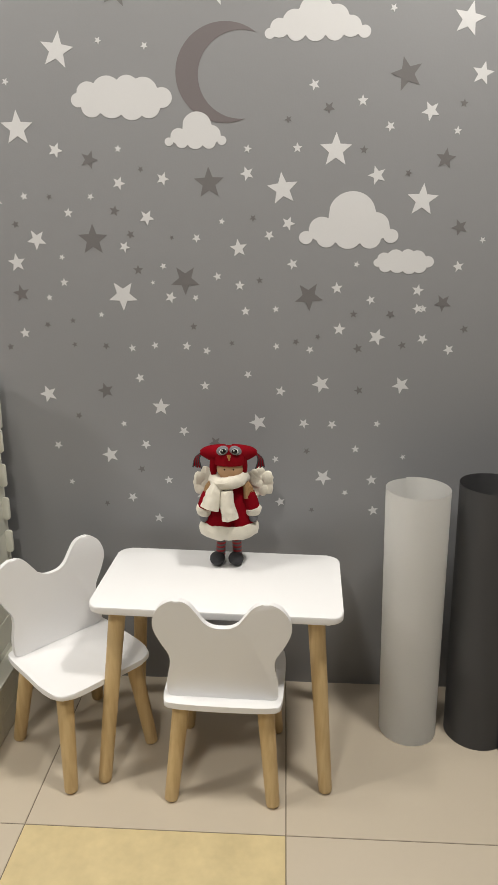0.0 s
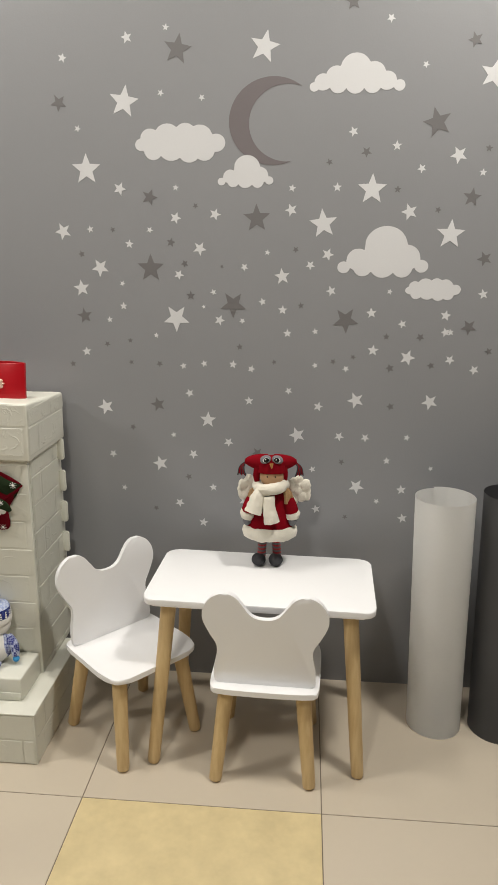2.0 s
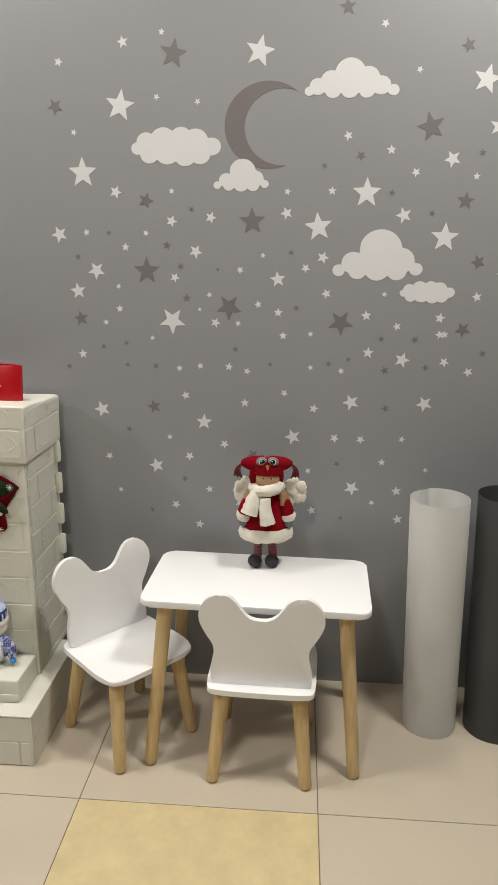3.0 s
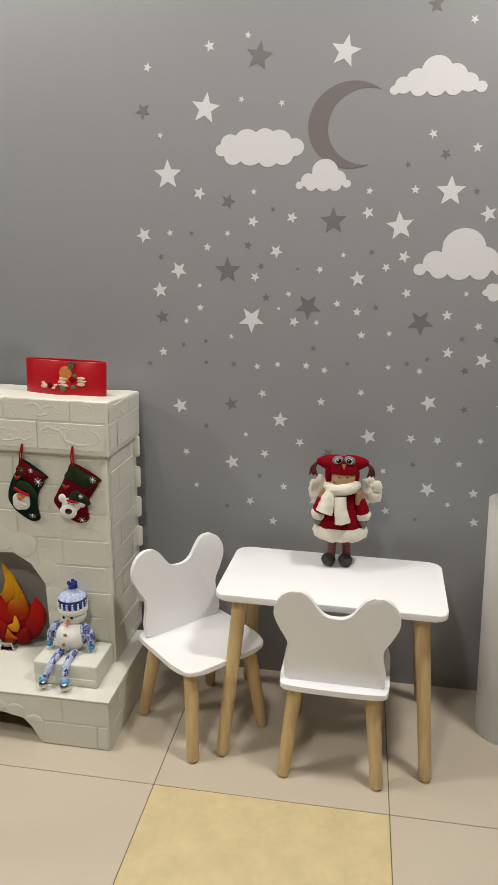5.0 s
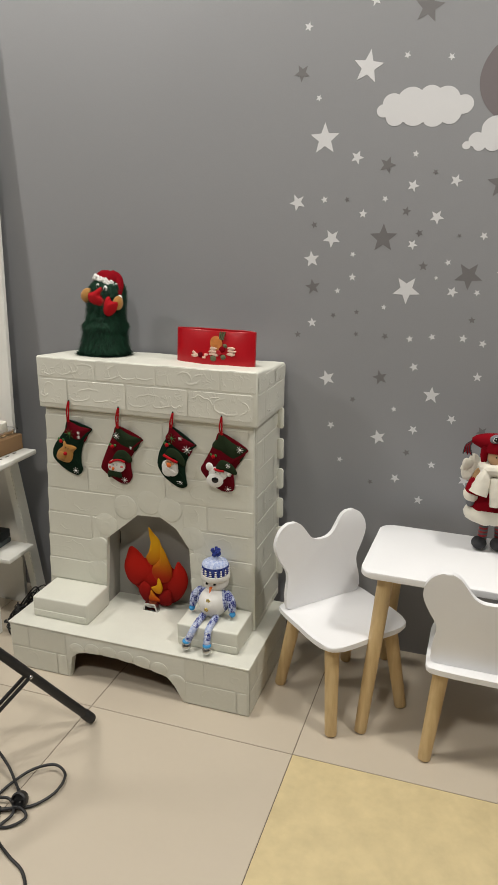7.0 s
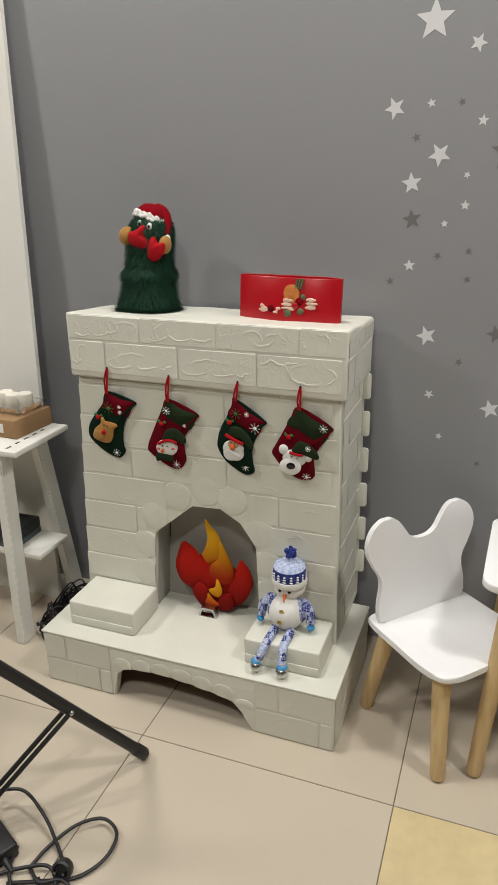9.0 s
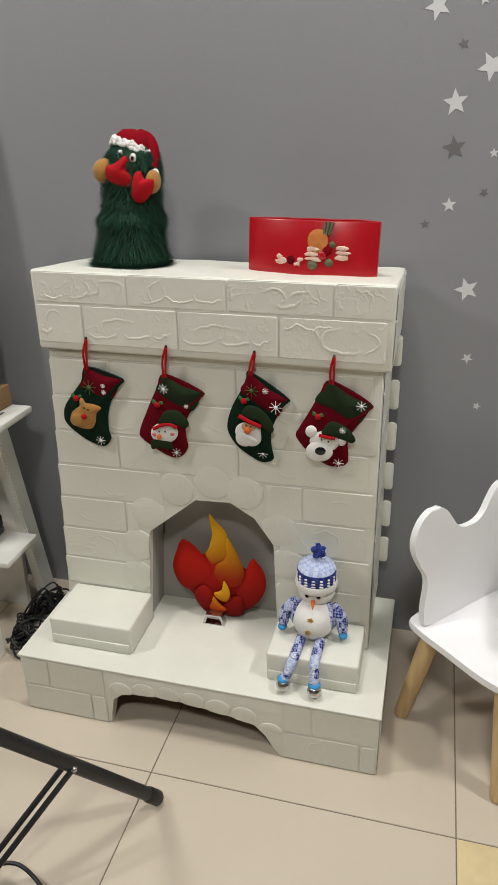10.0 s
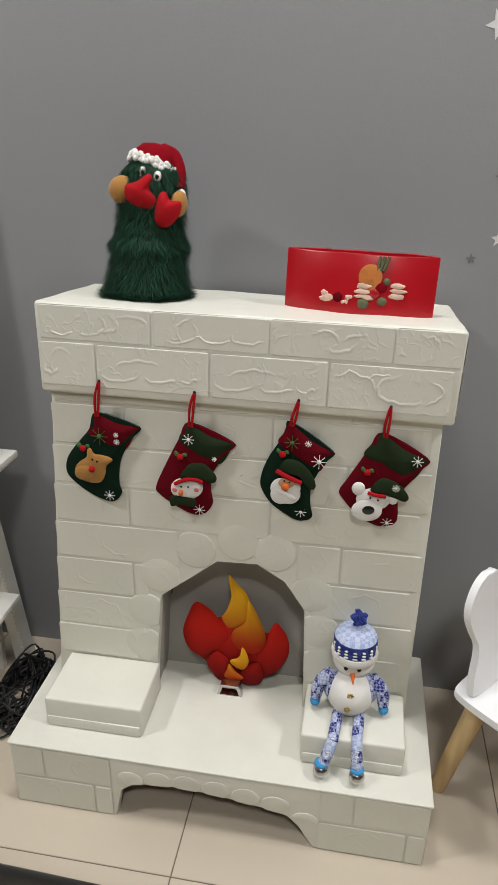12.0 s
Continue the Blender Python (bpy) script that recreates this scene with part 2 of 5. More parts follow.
fur_links.new(strand_ramp.outputs[0], fur_nodes["Principled BSDF"].inputs["Base Color"])
STRIPED = banded("striped_stocking", (0.30, 0.012, 0.02), (0.10, 0.10, 0.10), 2, 95)
BLUE_KNIT = knit("blue_white_knit", (0.012, 0.022, 0.19), (0.52, 0.57, 0.74), 48)
NAVY_KNIT = knit("navy_knit", (0.012, 0.02, 0.16), (0.05, 0.08, 0.32), 80)
LIGHT_KNIT = knit("pale_blue_knit", (0.30, 0.37, 0.62), (0.58, 0.63, 0.76), 110)
SKY_FELT = material("sky_blue_felt", (0.05, 0.30, 0.62), rough=0.9, vary=0.1)
HAIR = material("blond_wool", (0.36, 0.22, 0.10), rough=0.8, vary=0.3, scale=60, bump=0.8, grain=200)
GOLD = material("gold_glitter", (0.55, 0.42, 0.10), rough=0.35, metal=0.8, vary=0.3, scale=100)
FLAME_RED = faded("flame_red", (0.14, 0.004, 0.004), (0.46, 0.014, 0.007), 0.0, 0.15)
FLAME_ORANGE = faded("flame_orange", (0.36, 0.022, 0.005), (0.70, 0.35, 0.012), 0.10, 0.225)
FLAME_YELLOW = faded("flame_yellow", (0.42, 0.045, 0.006), (0.74, 0.38, 0.012), 0.02, 0.10)
LEAF_PRINT = material("leaf_green_print", (0.03, 0.11, 0.02), rough=0.8, vary=0.1)
DRIED_ORANGE = material("dried_orange", (0.52, 0.17, 0.03), rough=0.6, vary=0.3, scale=90, bump=0.3)
DRIED_LEAF = material("dried_leaf", (0.10, 0.11, 0.05), rough=0.7, vary=0.3, scale=90, bump=0.3)
SHAVINGS = material("pale_shavings", (0.66, 0.46, 0.36), rough=0.8, vary=0.2, scale=90, bump=0.4)
LAMP_GLOW = glow("lamp_diffuser", (1.0, 0.96, 0.88), 6.0)
CLEAR = bpy.data.materials.new("clear_film")
CLEAR.use_nodes = True
CLEAR.node_tree.nodes["Principled BSDF"].inputs["Transmission Weight"].default_value = 1.0
CLEAR.node_tree.nodes["Principled BSDF"].inputs["Roughness"].default_value = 0.08
CLEAR.node_tree.nodes["Principled BSDF"].inputs["IOR"].default_value = 1.2


# ---- shapes ----
def mesh_of(name, bm, *mats, smooth=True):
    bmesh.ops.recalc_face_normals(bm, faces=bm.faces)
    me = bpy.data.meshes.new(name)
    bm.to_mesh(me)
    bm.free()
    for m in mats:
        me.materials.append(m)
    if smooth:
        me.polygons.foreach_set("use_smooth", [True] * len(me.polygons))
        me.set_sharp_from_angle(angle=radians(38))
    return me


def part(name, bm, mat, parent, label="", smooth=True, place=None):
    """Links a bmesh (or a ready mesh) as one object under a thing or part."""
    me = bm if isinstance(bm, bpy.types.Mesh) else mesh_of(name, bm, mat, smooth=smooth)
    ob = new(name, me)
    ob.parent = parent
    if place is not None:
        ob.matrix_basis = place
    return tagged(ob, label)


def thing(name, label, category, m=None, group="", kind=""):
    ob = new(name)
    ob.empty_display_size = 0.05
    if m is not None:
        ob.matrix_basis = m
    return tagged(ob, label, category, group, kind)


def single(name, bm, mats, label, category, m=None, group="", kind="", smooth=True):
    mats = mats if isinstance(mats, (list, tuple)) else [mats]
    ob = new(name, mesh_of(name, bm, *mats, smooth=smooth))
    if m is not None:
        ob.matrix_basis = m
    return tagged(ob, label, category, group, kind)


def box(bm, x0, x1, y0, y1, z0, z1, bevel=0.0, seg=2, mat=0):
    m = Matrix.Translation(((x0 + x1) / 2, (y0 + y1) / 2, (z0 + z1) / 2)) @ Matrix.Diagonal((x1 - x0, y1 - y0, z1 - z0, 1))
    vs = bmesh.ops.create_cube(bm, size=1, matrix=m)["verts"]
    fs = list({f for v in vs for f in v.link_faces})
    for f in fs:
        f.material_index = mat
    if bevel:
        es = list({e for v in vs for e in v.link_edges})
        bmesh.ops.bevel(bm, geom=es, offset=bevel, segments=seg, affect="EDGES", profile=0.5)
    return bm


def boxed(*a, **k):
    return box(bmesh.new(), *a, **k)


def prism(bm, pts, d0, d1, axis="y", mat=0):
    """A flat outline pushed from d0 to d1. axis y: outline in x, z; axis z: outline in x, y; axis x: outline in y, z."""
    def at(p, d):
        return (p[0], d, p[1]) if axis == "y" else (p[0], p[1], d) if axis == "z" else (d, p[0], p[1])
    a = [bm.verts.new(at(p, d0)) for p in pts]
    b = [bm.verts.new(at(p, d1)) for p in pts]
    fs = [bm.faces.new(a), bm.faces.new(b[::-1])]
    for i in range(len(pts)):
        j = (i + 1) % len(pts)
        fs.append(bm.faces.new((a[j], a[i], b[i], b[j])))
    for f in fs:
        f.material_index = mat
    return fs


def soft_slab(bm, pts, d0, d1, axis="y", r=0.003, seg=3):
    """A board of that outline with its rim rounded over."""
    fs = prism(bm, pts, d0, d1, axis)
    es = list({e for f in fs[:2] for e in f.edges})
    bmesh.ops.bevel(bm, geom=es, offset=r, segments=seg, affect="EDGES", profile=0.5)
    return bm


def smooth_loop(pts, n=6):
    """A closed Catmull-Rom curve through pts."""
    out = []
    for i in range(len(pts)):
        p0, p1, p2, p3 = (Vector(pts[(i + k) % len(pts)]) for k in (-1, 0, 1, 2))
        for s in range(n):
            t = s / n
            out.append(0.5 * ((2 * p1) + (p2 - p0) * t + (2 * p0 - 5 * p1 + 4 * p2 - p3) * t * t + (3 * p1 - p0 - 3 * p2 + p3) * t ** 3))
    return [tuple(p) for p in out]


def round_rect(x0, x1, y0, y1, r, n=6):
    out = []
    for cx, cy, a0 in ((x1 - r, y1 - r, 0), (x0 + r, y1 - r, 90), (x0 + r, y0 + r, 180), (x1 - r, y0 + r, 270)):
        for k in range(n + 1):
            a = radians(a0 + 90 * k / n)
            out.append((cx + r * math.cos(a), cy + r * math.sin(a)))
    return out


def pillow(bm, pts, depth, back=0.0, rings=5, mat=0, centre=None, wob=0.0):
    """A stuffed flat shape in x, z that swells towards -y from the plane y = back."""
    c = Vector(centre) if centre else sum((Vector(p) for p in pts), Vector((0, 0))) / len(pts)
    loops = []
    for k in range(rings + 1):
        s = math.cos(k / rings * math.pi / 2) if k < rings else 0
        h = math.sin(k / rings * math.pi / 2)
        if k == rings:
            loops.append([bm.verts.new((c.x, back - depth, c.y))])
            break
        loops.append([bm.verts.new((c.x + (p[0] - c.x) * s, back - depth * h * (1 + wob * noise.noise((p[0] * 60, p[1] * 60, k))), c.y + (p[1] - c.y) * s)) for p in pts])
    n = len(pts)
    fs = [bm.faces.new([bm.verts.new((p[0], back, p[1])) for p in pts])]
    for a, b in zip(loops, loops[1:]):
        for i in range(n):
            j = (i + 1) % n
            fs.append(bm.faces.new((a[i], a[j], b[0])) if len(b) == 1 else bm.faces.new((a[i], a[j], b[j], b[i])))
    for f in fs:
        f.material_index = mat
    return bm


def lathe(bm, prof, n=24, m=None, mat=0, squash=(1, 1)):
    """Turns (radius, z) pairs round z."""
    m = m or Matrix()
    loops = []
    for r, z in prof:
        if r < 1e-6:
            loops.append([bm.verts.new(m @ Vector((0, 0, z)))])
        else:
            loops.append([bm.verts.new(m @ Vector((r * squash[0] * math.cos(2 * math.pi * k / n), r * squash[1] * math.sin(2 * math.pi * k / n), z))) for k in range(n)])
    for a, b in zip(loops, loops[1:]):
        for i in range(n):
            j = (i + 1) % n
            if len(a) == 1 and len(b) == 1:
                continue
            f = bm.faces.new((a[0], b[j], b[i])) if len(a) == 1 else bm.faces.new((a[i], a[j], b[0])) if len(b) == 1 else bm.faces.new((a[i], a[j], b[j], b[i]))
            f.material_index = mat
    for cap in (loops[0], loops[-1]):
        if len(cap) > 2:
            bm.faces.new(cap).material_index = mat
    return bm


def ball(bm, c, r, mat=0, rot=(0, 0, 0), u=16, v=10, rough=0.0):
    r = (r, r, r) if not isinstance(r, (tuple, list)) else r
    m = pose(*c, *rot) @ Matrix.Diagonal((*r, 1))
    vs = bmesh.ops.create_uvsphere(bm, u_segments=u, v_segments=v, radius=1, matrix=m)["verts"]
    for f in {f for w in vs for f in w.link_faces}:
        f.material_index = mat
    if rough:
        for w in vs:
            d = w.co - Vector(c)
            w.co += d.normalized() * rough * noise.noise(w.co * 70)
    return bm


def tube(bm, pts, r, n=10, mat=0, ends=True):
    """A round bar along pts; r is one radius or one for each point."""
    pts = [Vector(p) for p in pts]
    rs = r if isinstance(r, (list, tuple)) else [r] * len(pts)
    side, loops = None, []
    for i, p in enumerate(pts):
        d = (pts[min(i + 1, len(pts) - 1)] - pts[max(i - 1, 0)]).normalized()
        if side is None:
            side = d.orthogonal().normalized()
        side = (side - d * side.dot(d)).normalized()
        other = d.cross(side)
        loops.append([bm.verts.new(p + rs[i] * (math.cos(2 * math.pi * k / n) * side + math.sin(2 * math.pi * k / n) * other)) for k in range(n)])
    for a, b in zip(loops, loops[1:]):
        for i in range(n):
            bm.faces.new((a[i], a[(i + 1) % n], b[(i + 1) % n], b[i])).material_index = mat
    if ends:
        bm.faces.new(loops[0][::-1]).material_index = mat
        bm.faces.new(loops[-1]).material_index = mat
    return bm


def spline(pts, n=8):
    """An open Catmull-Rom curve through 3D points."""
    pts = [Vector(p) for p in pts]
    ext = [2 * pts[0] - pts[1]] + pts + [2 * pts[-1] - pts[-2]]
    out = []
    for i in range(1, len(ext) - 2):
        p0, p1, p2, p3 = ext[i - 1:i + 3]
        for s in range(n):
            t = s / n
            out.append(0.5 * ((2 * p1) + (p2 - p0) * t + (2 * p0 - 5 * p1 + 4 * p2 - p3) * t * t + (3 * p1 - p0 - 3 * p2 + p3) * t ** 3))
    return out + [pts[-1]]


# ---- the room ----
WALL = 2.015
X0, X1, Y0 = -4.102, 3.098, -3.348
wall_north = single("wall_north", boxed(X0, X1, WALL, WALL + 0.12, 0, CEILING), GREY_WALL, "matt grey painted wall with a faint sheen", "wall", kind="structure", smooth=False)
# three unseen walls added to close the room, kept dark to cut bounced light
single("wall_west", boxed(X0 - 0.12, X0, Y0 - 0.12, WALL + 0.12, 0, CEILING), UNSEEN_WALL_PAINT, "unseen wall added to close the room, dark to cut bounce", "wall", kind="structure", smooth=False)
single("wall_east", boxed(X1, X1 + 0.12, Y0 - 0.12, WALL + 0.12, 0, CEILING), UNSEEN_WALL_PAINT, "unseen wall added to close the room, dark to cut bounce", "wall", kind="structure", smooth=False)
single("wall_south", boxed(X0, X1, Y0 - 0.12, Y0, 0, CEILING), UNSEEN_WALL_PAINT, "unseen wall added to close the room, dark to cut bounce", "wall", kind="structure", smooth=False)
# ceiling out of view, its colour lowered to hold back bounced light
single("ceiling", boxed(X0 - 0.12, X1 + 0.12, Y0 - 0.12, WALL + 0.12, CEILING, CEILING + 0.1), DIM_CEILING_PAINT, "unseen grey ceiling added to close the room, dim to cut bounce", "ceiling", kind="structure", smooth=False)
floor = single("floor", boxed(X0 - 0.12, X1 + 0.12, Y0 - 0.12, WALL + 0.12, -0.08, -0.0015), GROUT, "beige tiled floor with thin dark joints and one yellow tile", "floor", kind="structure", smooth=False)


def unseen_ceiling_light(x, y, watts, lx, ly):
    t = thing("unseen_ceiling_light", "flat square light panel added overhead out of view, switched on", "ceiling light", pose(x, y, CEILING), group="ceiling lights")
    bm = bmesh.new()
    for a in ((-lx / 2 - 0.02, lx / 2 + 0.02, -ly / 2 - 0.02, -ly / 2), (-lx / 2 - 0.02, lx / 2 + 0.02, ly / 2, ly / 2 + 0.02), (-lx / 2 - 0.02, -lx / 2, -ly / 2, ly / 2), (lx / 2, lx / 2 + 0.02, -ly / 2, ly / 2)):
        box(bm, *a, -0.02, 0)
    part("frame", bm, WHITE_PAINTED, t, smooth=False)
    part("diffuser", boxed(-lx / 2, lx / 2, -ly / 2, ly / 2, -0.012, -0.002), LAMP_GLOW, t, smooth=False)
    data = bpy.data.lights.new("panel_light", "AREA")
    data.shape, data.size, data.size_y, data.energy, data.color = "RECTANGLE", lx, ly, watts, (1.0, 0.965, 0.91)
    ob = new("panel_light", data)
    ob.matrix_basis = pose(x, y, CEILING - 0.025)


for lamp in LAMPS:
    unseen_ceiling_light(*lamp)

# white board that leans on the wall
bm = bmesh.new()
prism(bm, [(1.885, 0.0), (1.899, 0.0), (2.012, 2.2), (1.998, 2.2)], -2.75, -1.645, "x")
single("white_board", bm, WHITE_WALL, "large plain white board leaning against the grey wall", "board", smooth=False)

# ---- wall stickers ----
# place across the wall, height and radius, in millimetres
LARGE_WHITE = [
    (-102, 1844, 39), (-477, 1717, 40), (-588, 1548, 40), (191, 1497, 39), (64, 1409, 38), (406, 1383, 38), (-345, 1149, 38), (483, 1773, 36),
    (524, 1661, 25),
]
MEDIUM_WHITE = [
    (293, 1440, 22), (411, 1582, 22), (-45, 1268, 22), (-663, 1385, 23), (-561, 1287, 25), (-618, 1230, 23), (-276, 1341, 19), (79, 1328, 17),
    (313, 1048, 22), (-563, 885, 24), (-256, 853, 24), (-402, 714, 23), (174, 922, 24), (384, 922, 23), (8, 814, 24), (188, 660, 23),
    (-497, 1498, 18), (-343, 1422, 16), (-233, 1432, 16), (-24, 1444, 17),
]
SMALL_WHITE_TOP = [
    (-464, 1870, 15), (-360, 1892, 9), (-639, 1824, 12), (-607, 1651, 9), (-377, 1737, 9), (-267, 1725, 9), (-341, 1501, 9), (-23, 1500, 10),
    (98, 1502, 12), (135, 1640, 13), (250, 1605, 13), (318, 1549, 12), (217, 1904, 11), (311, 1797, 9), (477, 1539, 10), (-585, 1391, 10),
    (-416, 1390, 9), (-475, 1352, 12), (-336, 1270, 14), (-499, 1244, 8), (-498, 1181, 11), (-540, 1142, 9), (-405, 1099, 8), (-613, 1049, 14),
    (-238, 1223, 9), (-266, 1182, 6), (-221, 1145, 15), (-156, 1144, 9), (-151, 1292, 11), (-87, 1332, 8), (-99, 1198, 11), (-42, 1176, 13),
]
SMALL_WHITE_MIDDLE = [
    (-27, 1111, 12), (51, 1117, 9), (32, 1299, 13), (92, 1230, 14), (206, 1171, 15), (293, 1142, 12), (410, 1167, 15), (413, 1121, 13),
    (427, 1121, 10), (253, 1230, 8), (506, 1226, 14), (216, 1067, 16), (431, 1044, 14), (500, 1017, 14), (142, 1013, 10), (54, 1021, 9),
    (-129, 1007, 11), (-182, 1019, 12), (-266, 1020, 10), (-327, 1012, 10), (-310, 932, 13), (-135, 913, 13), (-20, 945, 11), (67, 901, 14),
    (131, 813, 14), (207, 811, 13), (327, 815, 10), (-195, 786, 14), (-301, 746, 14), (-360, 804, 9),
]
SMALL_WHITE_LOW = [
    (-547, 740, 12), (-516, 633, 9), (-241, 643, 12), (-345, 590, 14), (-272, 528, 14), (-146, 603, 17), (71, 585, 14), (56, 710, 10),
    (273, 743, 11), (402, 723, 8), (321, 655, 15), (250, 616, 9), (330, 565, 15), (560, 1290, 8),
]
LARGE_GREY = [
    (-330, 1841, 37), (350, 1661, 37), (-118, 1422, 37), (-416, 1287, 38), (-182, 1189, 37), (135, 1150, 36), (454, 1477, 24), (475, 1136, 22),
    (501, 1320, 20), (-414, 1476, 22), (-613, 1152, 22), (-405, 896, 22), (-655, 1715, 22), (171, 1590, 14), (121, 1943, 21), (430, 1852, 19),
    (-109, 755, 17),
]
SMALL_GREY = [
    (-287, 1454, 8), (-521, 1390, 8), (-357, 1357, 13), (-319, 1300, 11), (-214, 1293, 6), (-303, 1213, 13), (-613, 1324, 10), (-9, 1340, 9),
    (75, 1565, 9), (258, 1497, 10), (368, 1445, 9), (9, 1189, 9), (-550, 1072, 9), (-482, 1083, 8), (-481, 1020, 8), (-656, 1012, 10),
    (-397, 1017, 10), (-163, 1070, 10), (-63, 1028, 8), (105, 1033, 9), (161, 1047, 8), (251, 1106, 10), (345, 1106, 12), (266, 1017, 13),
    (380, 1027, 11), (535, 1070, 11), (274, 906, 12), (-483, 825, 10), (-316, 674, 11), (-419, 570, 9), (141, 735, 10), (487, 1598, 10),
    (159, 563, 8),
]


def star_mesh(name, mat):
    pts = []
    for k in range(10):
        a, r = math.pi / 2 + k * math.pi / 5, 1.0 if k % 2 == 0 else 0.43
        pts.append((r * math.cos(a), r * math.sin(a)))
    bm = bmesh.new()
    prism(bm, pts, 0, -0.0002)
    return mesh_of(name, bm, mat, smooth=False)


white_star, grey_star = star_mesh("star_sticker", WHITE_STICKER), star_mesh("star_sticker", GREY_STICKER)
turns = random.Random(4)


def star(mesh, row, label, group, turn=None):
    x, z, r = row
    ob = new("star_sticker", mesh)
    ob.matrix_basis = pose(x / 1000, WALL - 0.0004, z / 1000, 0, turns.uniform(-36, 36) if turn is None else turn, 0) @ Matrix.Diagonal((r / 1000 * 1.04, 1, r / 1000 * 1.04, 1))
    tagged(ob, label, "wall sticker", group)


for row, turn in zip(LARGE_WHITE, (12, 9, 0, 0, -7, 2, 36, 12, 10)):
    star(white_star, row, "large white five-pointed star sticker on the grey wall", "white star stickers", turn)
for row in MEDIUM_WHITE:
    star(white_star, row, "medium white five-pointed star sticker on the grey wall", "white star stickers")
for row in SMALL_WHITE_TOP + SMALL_WHITE_MIDDLE + SMALL_WHITE_LOW:
    star(white_star, row, "small white five-pointed star sticker on the grey wall", "white star stickers")
for k, row in enumerate(LARGE_GREY):
    star(grey_star, row, "dark grey five-pointed star sticker on the wall", "grey star stickers", (10, -16, -2, 0, 36, 32, 6)[k] if k < 7 else None)
for row in SMALL_GREY:
    star(grey_star, row, "tiny dark grey star sticker on the wall", "grey star stickers")


def cloud(x, z, width, bumps, label):
    """bumps: (x, z, radius) in shares of the width; the outline is the hull of the discs along z."""
    n, top, low = 140, [], []
    lo, hi = min(b[0] - b[2] for b in bumps), max(b[0] + b[2] for b in bumps)
    for k in range(n + 1):
        s = lo + (hi - lo) * (0.5 - 0.5 * math.cos(math.pi * k / n))
        over = [(b[1], math.sqrt(max(0, b[2] ** 2 - (s - b[0]) ** 2))) for b in bumps if abs(s - b[0]) <= b[2] + 1e-9]
        top.append((s * width, max(c + h for c, h in over) * width * 0.92))
        low.append((s * width, min(c - h for c, h in over) * width * 0.92))
    bm = bmesh.new()
    prism(bm, low + top[::-1][1:-1], 0, -0.0003)
    single("cloud_sticker", bm, WHITE_STICKER, label, "wall sticker", pose(x, WALL - 0.0004, z), group="cloud stickers", smooth=False)


FLAT = [(-0.43, -0.02, 0.07), (-0.33, 0.05, 0.11), (-0.14, 0.07, 0.145), (0.06, 0.10, 0.12), (0.22, 0.06, 0.14), (0.40, 0.0, 0.10), (-0.3, -0.09, 0.10), (-0.1, -0.06, 0.14), (0.1, -0.1, 0.12), (0.27, -0.09, 0.11)]
PEAK = [(-0.45, -0.02, 0.05), (-0.36, 0.03, 0.09), (-0.22, 0.09, 0.11), (-0.02, 0.17, 0.16), (0.17, 0.12, 0.12), (0.31, 0.04, 0.10), (0.44, -0.01, 0.06), (-0.2, -0.002, 0.09), (-0.02, 0.004, 0.10), (0.16, -0.002, 0.09)]
DOME = [(-0.43, -0.07, 0.07), (-0.27, 0.02, 0.13), (0.03, 0.18, 0.235), (0.26, 0.05, 0.15), (0.43, -0.05, 0.075), (-0.22, -0.075, 0.10), (0.0, -0.05, 0.14), (0.22, -0.075, 0.11)]
cloud(0.139, 1.752, 0.245, PEAK, "white cloud sticker with many small bumps on the wall")
cloud(-0.327, 1.614, 0.245, FLAT, "long white cloud sticker on the grey wall")
cloud(-0.150, 1.526, 0.150, DOME, "small white cloud sticker overlapping the moon")
cloud(0.229, 1.310, 0.245, DOME, "large domed white cloud sticker on the grey wall")
cloud(0.370, 1.237, 0.150, FLAT, "small flat white cloud sticker on the wall")

bm = bmesh.new()
R, r, dx, dz = 0.1175, 0.1028, 0.0385, -0.005
q = Vector((dx, dz))
span = q.length
along = (R * R - r * r + span * span) / (2 * span)
half = math.acos(along / R)
base = math.atan2(dz, dx)
outer = [(R * math.cos(base + half + (2 * math.pi - 2 * half) * k / 60), R * math.sin(base + half + (2 * math.pi - 2 * half) * k / 60)) for k in range(61)]
inner_half = math.acos((along - span) / r)
inner = [(dx + r * math.cos(base - inner_half - (2 * math.pi - 2 * inner_half) * k / 60), dz + r * math.sin(base - inner_half - (2 * math.pi - 2 * inner_half) * k / 60)) for k in range(1, 60)]
prism(bm, [(x, z * 0.92) for x, z in outer + inner], 0, -0.0004)
single("moon_sticker", bm, MOON_STICKER, "mauve-grey crescent moon sticker on the wall", "wall sticker", pose(-0.077, WALL - 0.0002, 1.666), smooth=False)

# ---- the toy fireplace ----
fireplace = thing("toy_fireplace", "decorative white fireplace clad in embossed foam bricks", "fireplace", pose(-1.045, 1.75, 0))
FX, FY = 1.045, -1.75            # turns room places into places in the fireplace
P_TOP, M_LOW, M_TOP = 0.155, 0.798, 0.953
HEARTH, BREAST, MANTEL, BACK = 1.552, 1.738, 1.722, 1.985     # planes of the fronts and of the back
SLOPE = 0.065                    # fall of the mantel top towards the wall
bm = bmesh.new()
arch = [(-1.236, 0.0), (-1.226, 0.074)] + [(-1.205 + 0.30 * k / 12, 0.076 + 0.025 * math.sin(math.pi * (0.12 + 0.88 * k / 12) ** 0.75)) for k in range(13)] + [(-0.885, 0.050), (-0.867, 0.024), (-0.858, 0.0)]
